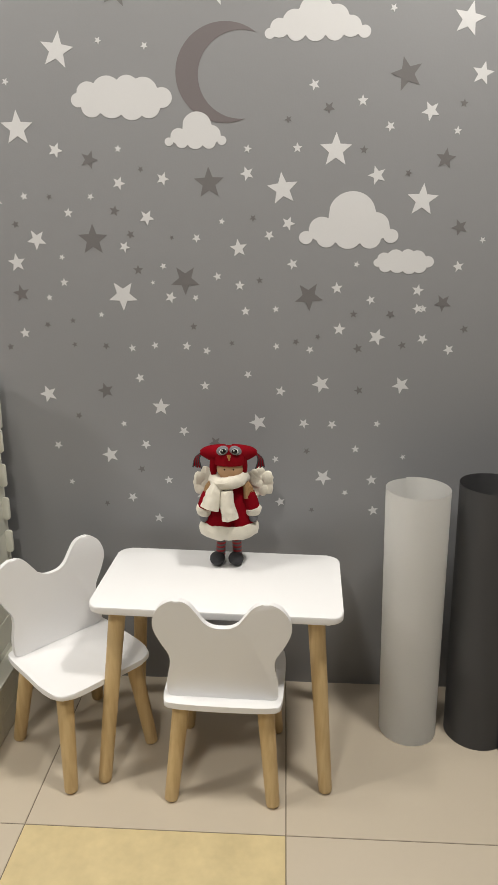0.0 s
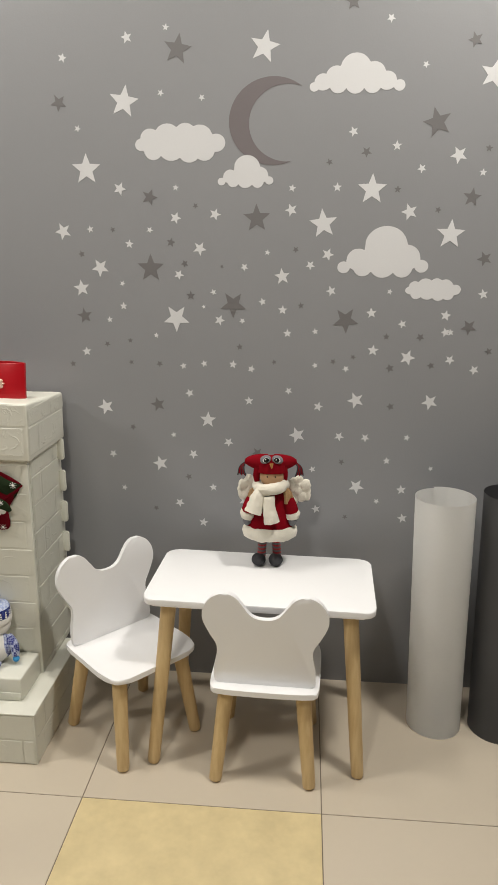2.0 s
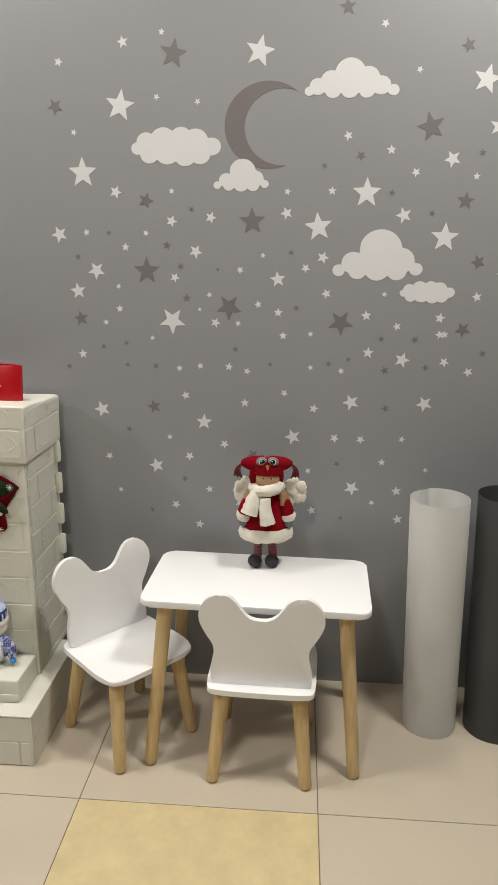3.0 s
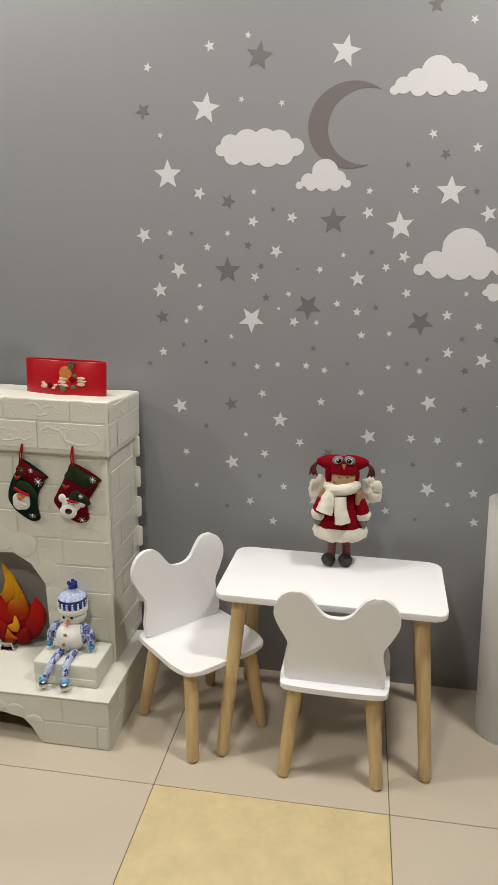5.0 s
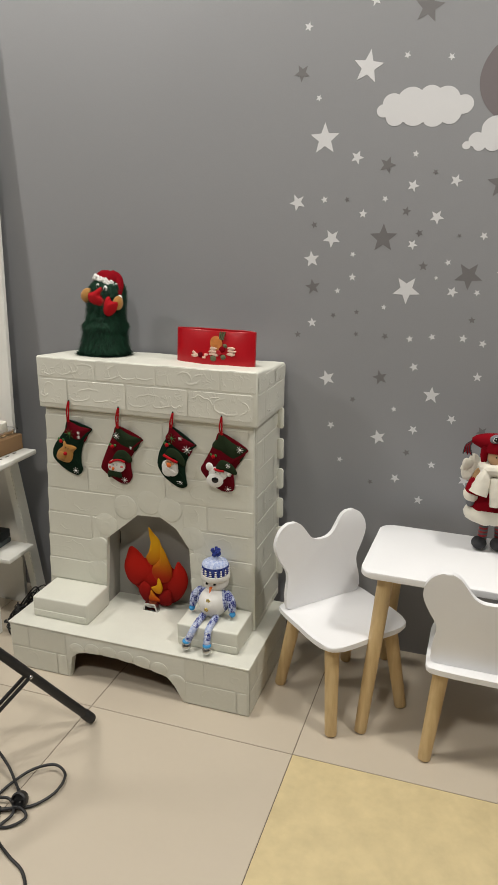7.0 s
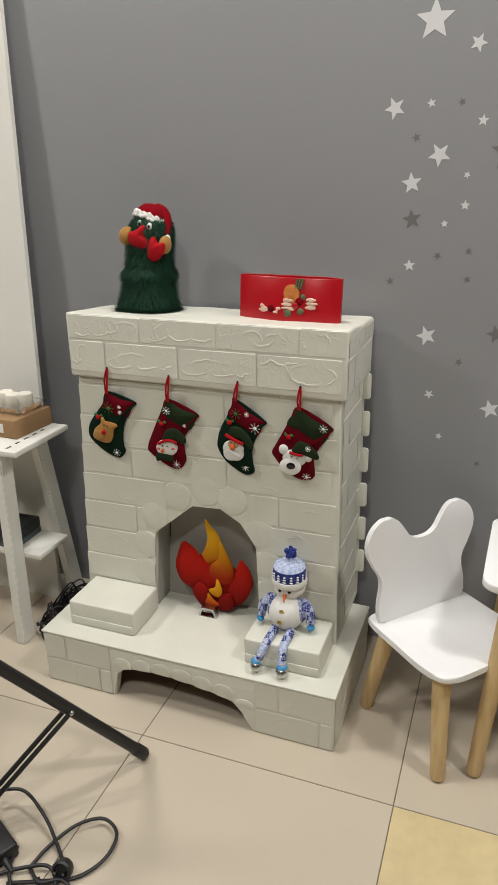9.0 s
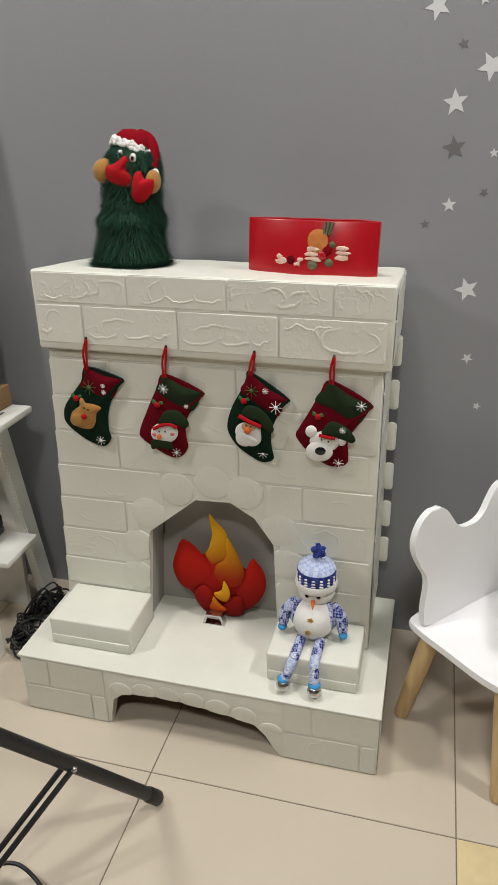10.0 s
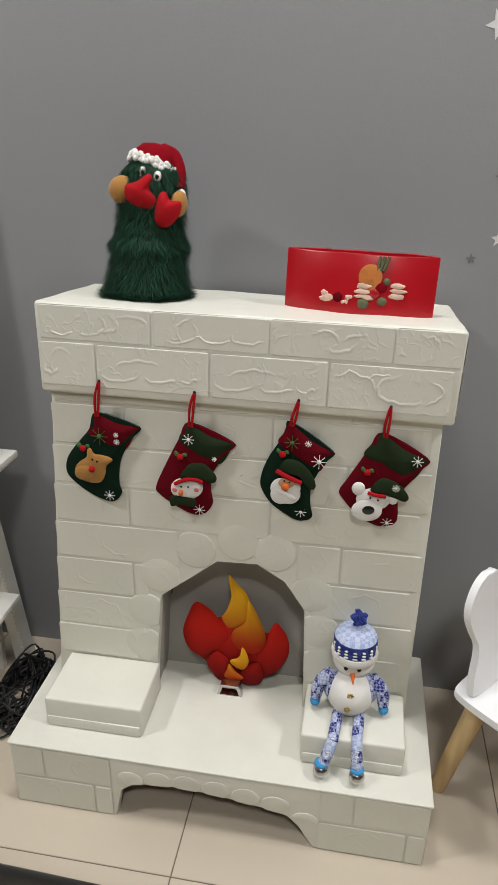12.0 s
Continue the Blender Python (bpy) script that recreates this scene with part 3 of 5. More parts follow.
front = [(-1.442, 0.0)] + arch + [(-0.657, 0.0), (-0.657, P_TOP - 0.006), (-1.442, P_TOP - 0.006)]
plinth = part("plinth", soft_slab(bm, [(x + FX, z) for x, z in front], HEARTH + FY, HEARTH + 0.022 + FY, r=0.003), FOAM_PLAIN, fireplace, "low hollow foam plinth with an arched cut-out")
for name, a in (("side_panel", (-1.442, -1.430)), ("side_panel", (-0.669, -0.657))):
    part(name, boxed(a[0] + FX, a[1] + FX, HEARTH + 0.024 + FY, 1.93 + FY, 0, P_TOP - 0.007, bevel=0.002), FOAM_PLAIN, plinth)
part("hearth_slab", boxed(-1.445 + FX, -0.654 + FX, HEARTH - 0.003 + FY, 1.932 + FY, P_TOP - 0.006, P_TOP, bevel=0.0025), FOAM_PLAIN, plinth)
# brown boards added in the hollow so that less light bounces under the arch
part("back_panel", boxed(-1.424 + FX, -0.670 + FX, 1.90 + FY, 1.91 + FY, 0, P_TOP - 0.012), CARDBOARD, plinth, "brown card added to darken the hollow plinth", smooth=False)
part("darkening_board", boxed(-1.426 + FX, -0.672 + FX, HEARTH + 0.024 + FY, 1.912 + FY, P_TOP - 0.011, P_TOP - 0.007), CARDBOARD, plinth, "brown card added to darken the hollow plinth", smooth=False)
for x in (-1.427, -0.675):
    part("darkening_board", boxed(x + FX, x + 0.004 + FX, HEARTH + 0.026 + FY, 1.898 + FY, 0.001, P_TOP - 0.012), CARDBOARD, plinth, "brown card added to darken the hollow plinth", smooth=False)

opening = [(-1.205, P_TOP), (-1.189, 0.391), (-1.077, 0.484), (-1.000, 0.487), (-0.947, 0.455), (-0.906, 0.394), (-0.901, P_TOP)]
LX0, LX1 = -1.416, -1.372        # left edge at the foot and at the top
bm = bmesh.new()
chest = [(LX0, P_TOP)] + opening + [(-0.700, P_TOP), (-0.702, M_LOW), (LX1, M_LOW)]
soft_slab(bm, [(x + FX, z) for x, z in chest], BREAST + FY, BREAST + 0.015 + FY, r=0.002)
breast = part("chimney_breast", bm, FOAM_PLAIN, fireplace, "upright front clad in foam bricks with a faceted opening")
bm = bmesh.new()
prism(bm, [(BREAST + 0.0155 + FY, P_TOP), (BACK + FY, P_TOP), (BACK + FY, M_LOW), (BREAST + 0.0155 + FY, M_LOW)], -0.714 + FX, -0.701 + FX, "x")
part("side_panel", bm, FOAM_PLAIN, breast, smooth=False)
bm = bmesh.new()
vs = [bm.verts.new(p) for p in ((LX0 + FX, BREAST + 0.0155 + FY, P_TOP), (LX0 + FX, BACK + FY, P_TOP), (LX1 + FX, BACK + FY, M_LOW), (LX1 + FX, BREAST + 0.0155 + FY, M_LOW))]
ws = [bm.verts.new(v.co + Vector((0.012, 0, 0))) for v in vs]
bm.faces.new(vs), bm.faces.new(ws[::-1])
for i in range(4):
    bm.faces.new((vs[i], vs[(i + 1) % 4], ws[(i + 1) % 4], ws[i]))
part("side_panel", bm, FOAM_PLAIN, breast, smooth=False)
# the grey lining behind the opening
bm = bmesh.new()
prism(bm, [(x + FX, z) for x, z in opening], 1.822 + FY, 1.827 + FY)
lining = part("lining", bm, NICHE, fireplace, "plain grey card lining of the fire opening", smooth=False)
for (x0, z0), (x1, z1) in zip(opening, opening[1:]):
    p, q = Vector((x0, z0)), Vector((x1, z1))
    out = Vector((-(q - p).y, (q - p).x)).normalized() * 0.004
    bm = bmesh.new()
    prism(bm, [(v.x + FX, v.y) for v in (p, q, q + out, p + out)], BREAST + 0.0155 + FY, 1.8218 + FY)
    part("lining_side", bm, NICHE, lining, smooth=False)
bm = bmesh.new()
tube(bm, [(-1.1905 + FX, 1.8200 + FY, 0.335), (-1.1870 + FX, 1.8200 + FY, 0.378)], 0.0012, n=6)
part("seam", bm, BLACK_RUBBER, lining, "short dark slit in the corner")

# the two hearth blocks
for x0, x1 in ((-1.388, -1.196), (-0.894, -0.706)):
    bm = boxed(x0 + FX, x1 + FX, 1.604 + FY, BREAST - 0.0015 + FY, P_TOP, 0.2225, bevel=0.005, seg=3)
    for v in bm.verts:
        v.co += Vector((0.002 * noise.noise(v.co * 13), 0.002 * noise.noise(v.co * 11), 0.0012 * noise.noise(v.co * 17) if v.co.z > 0.2 else 0))
    step = part("hearth_block", bm, FOAM_PLAIN, fireplace, "white foam-covered block on the plinth")
    # folded edge of the covering sheet along the front
    part("sheet_fold", boxed(x0 + FX + 0.004, x1 + FX - 0.004, 1.6022 + FY, 1.607 + FY, 0.157, 0.180, bevel=0.0015), FOAM_FLAT, step)

# mantel: its top falls a little towards the wall, and its right end hangs lower
bm = boxed(-1.381 + FX, -0.686 + FX, MANTEL + FY, 1.988 + FY, M_LOW, M_TOP, bevel=0.006, seg=3)
bmesh.ops.subdivide_edges(bm, edges=[e for e in bm.edges if e.calc_length() > 0.2], cuts=24, use_grid_fill=True)
for v in bm.verts:
    back = v.co.y - (MANTEL + FY)
    if v.co.z > M_TOP - 0.02:
        v.co.z += 0.0022 * noise.noise(v.co * 14) - SLOPE * back
    v.co.y += 0.002 * noise.noise(v.co * 8) if back > 0.1 else 0
mantel = part("mantel", bm, FOAM_PLAIN, fireplace, "thick white mantel shelf clad in foam bricks",
              place=Matrix.Translation((0, 0, 0.88)) @ pose(0, 0, 0, 0, 0.8, 0) @ Matrix.Translation((0, 0, -0.88)))


def mantel_top(x, y):
    """Height of the sloping mantel top at a place in the room."""
    return M_TOP - SLOPE * (y - MANTEL) - 0.014 * (x + 1.045)


brick_meshes = {}


def ridge(bm, pts, y, half, rise):
    """A low soft ridge along points in x, z on the plane y."""
    rows = []
    for i, (x, z) in enumerate(pts):
        ax, az = pts[max(i - 1, 0)]
        bx, bz = pts[min(i + 1, len(pts) - 1)]
        n = Vector((az - bz, bx - ax)).normalized()
        e = math.sin(math.pi * i / (len(pts) - 1)) ** 0.5
        rows.append([bm.verts.new((x + n.x * half * k, y - rise * e * h, z + n.y * half * k)) for k, h in ((-1, -0.3), (-0.35, 0.9), (0.35, 0.9), (1, -0.3))])
    for p, q in zip(rows, rows[1:]):
        for k in range(3):
            bm.faces.new((p[k], p[k + 1], q[k + 1], q[k]))


def brick_mesh(w, h, mat, kind=0):
    """A shallow raised foam brick in the plane y = 0, facing -y, embossed with wandering ridges."""
    key = (round(w, 3), round(h, 3), mat.name, kind)
    if key not in brick_meshes:
        bm = bmesh.new()
        proud, ix = 0.0017, min(0.004, w / 5)
        outer = round_rect(-w / 2, w / 2, -h / 2, h / 2, min(0.004, h / 3), 2)
        inner = round_rect(-w / 2 + ix, w / 2 - ix, -h / 2 + 0.002, h / 2 - 0.002, min(0.003, h / 4), 2)
        # the upright joints are much shallower than the level ones
        a = [bm.verts.new((x, 0 if abs(z) > h / 2 - 0.001 else -proud * 0.7, z)) for x, z in outer]
        b = [bm.verts.new((x, -proud, z)) for x, z in inner]
        bm.faces.new(a[::-1]), bm.faces.new(b)
        for i in range(len(a)):
            bm.faces.new((a[i], a[(i + 1) % len(a)], b[(i + 1) % len(a)], b[i]))
        rng = random.Random(int(w * 1000) * 31 + int(h * 1000) * 7 + kind)
        rise = 0.0011 if mat is FOAM else 0.0006
        lines = rng.choice((3, 4, 4)) if mat is FOAM else rng.choice((0, 1, 1))
        if w > 0.06 and h > 0.02:
            for k in range(lines if w > 0.12 else (lines + 1) // 2):
                cx = (k + 0.5) / lines - 0.5 + rng.uniform(-0.08, 0.08)
                start, sweep = rng.uniform(0, 6.3), rng.uniform(1.4, 3.6) * rng.choice((-1, 1))
                rx, rz = rng.uniform(0.10, 0.24) * w, rng.uniform(0.18, 0.36) * h
                pts = []
                for i in range(15):
                    t = start + sweep * i / 14
                    x = cx * w * 0.8 + rx * math.cos(t) + 0.004 * noise.noise((t * 2.2, k, kind)) + rng.uniform(-0.0014, 0.0014)
                    z = rz * math.sin(t) + 0.006 * noise.noise((t * 2.2, kind, k + 9)) + rng.uniform(-0.0012, 0.0012)
                    pts.append((max(-w / 2 + 0.007, min(w / 2 - 0.007, x)), max(-h / 2 + 0.005, min(h / 2 - 0.005, z))))
                ridge(bm, pts, -proud, rng.uniform(0.0024, 0.0044), rise * rng.uniform(0.6, 1.1))
        me = mesh_of("brick", bm, mat)
        for f in me.polygons[:2 + len(a)]:
            f.use_smooth = False
        brick_meshes[key] = me
    return brick_meshes[key]


brick_kinds = random.Random(3)


def brick(parent, u0, u1, z0, z1, plane, side=False, at=-1, mat=None):
    """at -1: faces the room; with side: in the plane x = plane, facing +x (1) or -x (-1)."""
    if u1 - u0 < 0.014 or z1 - z0 < 0.01:
        return
    m = pose(plane + FX, (u0 + u1) / 2 + FY, (z0 + z1) / 2, 0, 0, 90 * at) if side else pose((u0 + u1) / 2 + FX, plane + FY, (z0 + z1) / 2)
    part("brick", brick_mesh(u1 - u0, z1 - z0, mat or FOAM_FLAT, brick_kinds.randrange(6)), None, parent, place=m)


def courses(u0, u1, z0, z1, first, pitch, length, gap=0.0035, shift=0.03):
    """Rows of bricks in half bond between two heights."""
    k, z = 0, first
    while z < z1 - 0.008:
        a, b = max(z, z0) + gap / 2, min(z + pitch, z1) - gap / 2
        u = u0 - length * (0.5 if k % 2 else 0.0) - shift
        while u < u1:
            yield max(u + gap / 2, u0 + 0.004), min(u + length - gap / 2, u1 - 0.004), a, b
            u += length
        z += pitch
        k += 1


def spans_beside_opening(z0, z1):
    if z0 > 0.50:
        return [(-9, 9)]
    left, right = -1.212, -0.897
    if z0 > 0.40:
        left, right = -1.150, -0.925
    return [(-9, left), (right, 9)]


for u0, u1, z0, z1 in courses(-1.381, -0.686, M_LOW, M_TOP, 0.731, 0.080, 0.194, shift=-0.006):
    brick(mantel, u0, u1, z0, z1, MANTEL, mat=FOAM)
for u0, u1, z0, z1 in courses(MANTEL, 1.988, M_LOW, M_TOP, 0.731, 0.080, 0.190):
    brick(mantel, u0, u1, z0, min(z1, M_TOP - 0.004 - SLOPE * (u1 - MANTEL)), -0.686, True, 1, FOAM)
for u0, u1, z0, z1 in courses(LX1 + 0.001, -0.702, 0.2225, M_LOW, 0.1377, 0.0803, 0.262, shift=0.0):
    for lo, hi in spans_beside_opening(z0, z1):
        lean = LX1 + (LX0 - LX1) * (M_LOW - z0) / (M_LOW - P_TOP)
        left = lean + 0.004 if u0 < LX1 + 0.01 else u0
        if max(left, lo) < min(u1, hi):
            brick(breast, max(left, lo), min(u1, hi), z0, z1, BREAST)
for u0, u1, z0, z1 in courses(BREAST + 0.017, BACK, P_TOP, M_LOW, 0.0975, 0.0803, 0.190):
    brick(breast, u0, u1, z0, z1, -0.701, True, 1)
for u0, u1, z0, z1 in courses(-1.442, -0.657, 0.0, P_TOP - 0.006, -0.006, 0.080, 0.195):
    for lo, hi in ((-9, -1.243), (-0.850, 9)):
        if max(u0, lo) < min(u1, hi):
            brick(plinth, max(u0, lo), min(u1, hi), z0, z1, HEARTH)
for u0, u1, z0, z1 in courses(HEARTH + 0.002, 1.93, 0.0, P_TOP - 0.006, -0.006, 0.080, 0.195):
    brick(plinth, u0, u1, z0, z1, -0.657, True, 1)

# rounded stones round the opening, cut along its edge
def stone(parent, x, z, r, plane, cut=None, flat=1.0, k=0.6):
    bm = bmesh.new()
    lathe(bm, [(r, 0), (r * 0.97, 0.0022 * k), (r * 0.90, 0.0032 * k), (r * 0.4, 0.0036 * k), (0, 0.0037 * k)], 26, pose(x + FX, plane + FY, z, 90, 0, 0), squash=(1, flat))
    if cut:
        (ax, az), (bx, bz) = cut
        d = Vector((bx - ax, 0, bz - az)).normalized()
        normal = Vector((-d.z, 0, d.x))
        bmesh.ops.bisect_plane(bm, geom=bm.verts[:] + bm.edges[:] + bm.faces[:], plane_co=(ax + FX, 0, az), plane_no=-normal, clear_outer=True)
    part("stone", bm, FOAM_FLAT, parent)


for x, z, edge in ((-1.227, 0.269, 0), (-1.218, 0.351, 0), (-1.188, 0.438, 1), (-1.118, 0.503, 1), (-1.036, 0.529, 2), (-0.968, 0.513, 3), (-0.895, 0.432, 4), (-0.878, 0.349, 5), (-0.872, 0.270, 5)):
    stone(breast, x, z, 0.040, BREAST, (opening[edge], opening[edge + 1]))
for k in range(7):
    s = k / 6
    stone(plinth, -1.205 + 0.33 * s, 0.083 + 0.028 * math.sin(math.pi * (0.12 + 0.84 * s) ** 0.75) - (0.02 if k == 6 else 0) + 0.002, 0.026, HEARTH, (arch[2 + k * 2 if k < 6 else 13], arch[3 + k * 2 if k < 6 else 14]), 0.8, 0.6)
# tabs of the brick sheet that stand out past the back edge
for k in range(6):
    z = 0.765 - 0.098 * k
    bm = bmesh.new()
    soft_slab(bm, [(x - 0.701 + FX, y + z) for x, y in round_rect(0.0, 0.021, -0.033, 0.033, 0.008, 4)], 1.955 + FY, 1.963 + FY, r=0.0015, seg=2)
    part("edge_tab", bm, FOAM_PLAIN, breast)

# ---- felt fire ----
fire = thing("felt_flame", "stuffed red and orange felt flame standing in the fire opening", "decoration", pose(-1.052, 1.785, P_TOP) @ Matrix.Diagonal((1.03, 1, 1.04, 1)))
bm = bmesh.new()
bowl = [(-0.028, 0.006), (-0.057, 0.043), (-0.089, 0.073), (-0.102, 0.115), (-0.091, 0.150), (-0.070, 0.168), (-0.034, 0.155), (-0.01, 0.165), (0.02, 0.160), (0.050, 0.145), (0.070, 0.130), (0.090, 0.150), (0.108, 0.125), (0.110, 0.086), (0.087, 0.039), (0.055, 0.014), (0.020, 0.004)]
pillow(bm, smooth_loop(bowl, 4), 0.012, 0.0, centre=(0, 0.085))
part("red_flame", bm, FLAME_RED, fire, "dark red felt flame body")
for pts, y, d, mat, label in (
        ([(-0.0745, 0.191), (-0.0915, 0.157), (-0.102, 0.115), (-0.089, 0.0745), (-0.060, 0.060), (-0.020, 0.085), (-0.002, 0.120), (-0.025, 0.151), (-0.046, 0.177)], -0.007, 0.009, FLAME_RED, "red felt flame petal"),
        ([(0.084, 0.164), (0.068, 0.132), (0.050, 0.100), (0.045, 0.060), (0.062, 0.030), (0.090, 0.045), (0.111, 0.086), (0.111, 0.121), (0.100, 0.145)], -0.007, 0.009, FLAME_RED, "red felt flame petal"),
        ([(-0.009, 0.264), (-0.003, 0.221), (-0.013, 0.180), (-0.022, 0.162), (-0.004, 0.139), (0.028, 0.158), (0.033, 0.198), (0.0255, 0.227), (0.007, 0.246)], -0.010, 0.009, FLAME_ORANGE, "tall orange felt flame tongue"),
        ([(0.031, 0.214), (0.055, 0.168), (0.0665, 0.127), (0.055, 0.095), (0.023, 0.086), (-0.001, 0.110), (0.002, 0.139), (0.022, 0.158), (0.030, 0.185)], -0.014, 0.009, FLAME_ORANGE, "orange felt flame tongue"),
        ([(-0.033, 0.082), (-0.052, 0.051), (-0.030, 0.014), (-0.010, 0.016), (-0.006, 0.063)], -0.014, 0.009, FLAME_RED, "red felt flame petal"),
        ([(0.054, 0.066), (0.023, 0.050), (0.018, 0.012), (0.055, 0.014), (0.064, 0.039)], -0.014, 0.009, FLAME_RED, "red felt flame petal"),
        ([(0.022, 0.106), (0.0345, 0.0745), (0.0255, 0.051), (0.007, 0.054), (-0.004, 0.0687), (0.0146, 0.080)], -0.020, 0.006, FLAME_YELLOW, "small yellow felt flame"),
        ([(-0.005, 0.060), (0.0096, 0.042), (0.0245, 0.028), (0.0016, 0.015), (-0.0154, 0.028), (-0.0097, 0.045)], -0.020, 0.006, FLAME_YELLOW, "small yellow felt flame")):
    bm = bmesh.new()
    pillow(bm, smooth_loop(pts, 4), d, y)
    part("flame_tongue", bm, mat, fire, label)
bm = bmesh.new()
for a in (((-0.024, 0.024), (-0.016, 0.030)), ):
    outer = [(-0.026, -0.002), (0.026, -0.002), (0.018, 0.026), (-0.018, 0.026)]
    inner = [(-0.020, 0.002), (0.020, 0.002), (0.0135, 0.021), (-0.0135, 0.021)]
    va = [[bm.verts.new((x, y, z)) for x, z in lp] for lp in (outer, inner) for y in (-0.044, -0.026)]
    for i in range(4):
        j = (i + 1) % 4
        for p, q in ((0, 1), (3, 2), (2, 0), (1, 3)):
            bm.faces.new((va[p][i], va[p][j], va[q][j], va[q][i]))
part("metal_clip", bm, STEEL, fire, "bent bare metal clip", smooth=False)

# ---- stockings on the mantel ----
def snowflake(bm, x, z, r, y, mat=0):
    for k in range(4):
        a = math.pi * k / 4
        c, s = math.cos(a) * r, math.sin(a) * r
        tube(bm, [(x - c, y, z - s), (x + c, y, z + s)], 0.00055, n=5, mat=mat)
        for e in (-1, 1):
            ball(bm, (x + e * c, y, z + e * s), 0.00095, mat=mat, u=6, v=4)
    ball(bm, (x, y, z), r * 0.3, mat=mat, u=8, v=6)


DRAW = [0.000379, 0.0000445, 0.0000376, 0.00040]      # slant and size of the stocking being drawn, from its pin


def spot(x, z):
    return DRAW[0] * x + DRAW[1] * z, DRAW[2] * x + DRAW[3] * z


def drawn(pts):
    return [spot(x, z) for x, z in pts]


def disc(cx, cz, rx, rz, n=18, scallop=0.0):
    return drawn([(cx + rx * (1 + scallop * abs(math.sin(4 * math.pi * k / n))) * math.cos(2 * math.pi * k / n), cz + rz * (1 + scallop * abs(math.sin(4 * math.pi * k / n))) * math.sin(2 * math.pi * k / n)) for k in range(n)])


DEER_SOCK = [(-18, -150), (190, -222), (167, -270), (127, -340), (107, -410), (109, -500), (125, -550), (97, -592), (52, -594), (-43, -550), (-133, -480), (-163, -430), (-153, -360), (-93, -280), (-53, -230)]
DEER_CUFF = [(-18, -150), (90, -196), (190, -222), (167, -270), (130, -332), (60, -330), (-20, -285), (-60, -252), (-40, -205)]
SNOW_SOCK = [(-27, -145), (185, -245), (173, -280), (123, -345), (88, -405), (88, -485), (98, -545), (63, -597), (3, -605), (-87, -560), (-177, -495), (-190, -455), (-157, -375), (-107, -275), (-77, -220)]
SNOW_CUFF = [(-27, -145), (80, -205), (185, -245), (170, -290), (125, -350), (40, -325), (-40, -275), (-80, -225), (-55, -180)]
SANTA_SOCK = [(-40, -108), (170, -255), (150, -290), (90, -380), (65, -450), (65, -530), (75, -590), (40, -613), (-20, -605), (-130, -530), (-185, -450), (-192, -390), (-160, -300), (-100, -210), (-65, -155)]
SANTA_CUFF = [(-40, -108), (70, -195), (170, -255), (150, -290), (100, -360), (20, -320), (-60, -260), (-102, -205), (-75, -165)]
BEAR_SOCK = [(-32, -130), (183, -260), (170, -300), (110, -370), (65, -420), (42, -470), (42, -540), (33, -585), (-10, -607), (-80, -600), (-170, -545), (-245, -455), (-257, -415), (-225, -370), (-150, -270), (-100, -200)]
BEAR_CUFF = [(-32, -130), (80, -208), (183, -260), (165, -305), (100, -375), (20, -340), (-70, -280), (-130, -235), (-85, -180)]


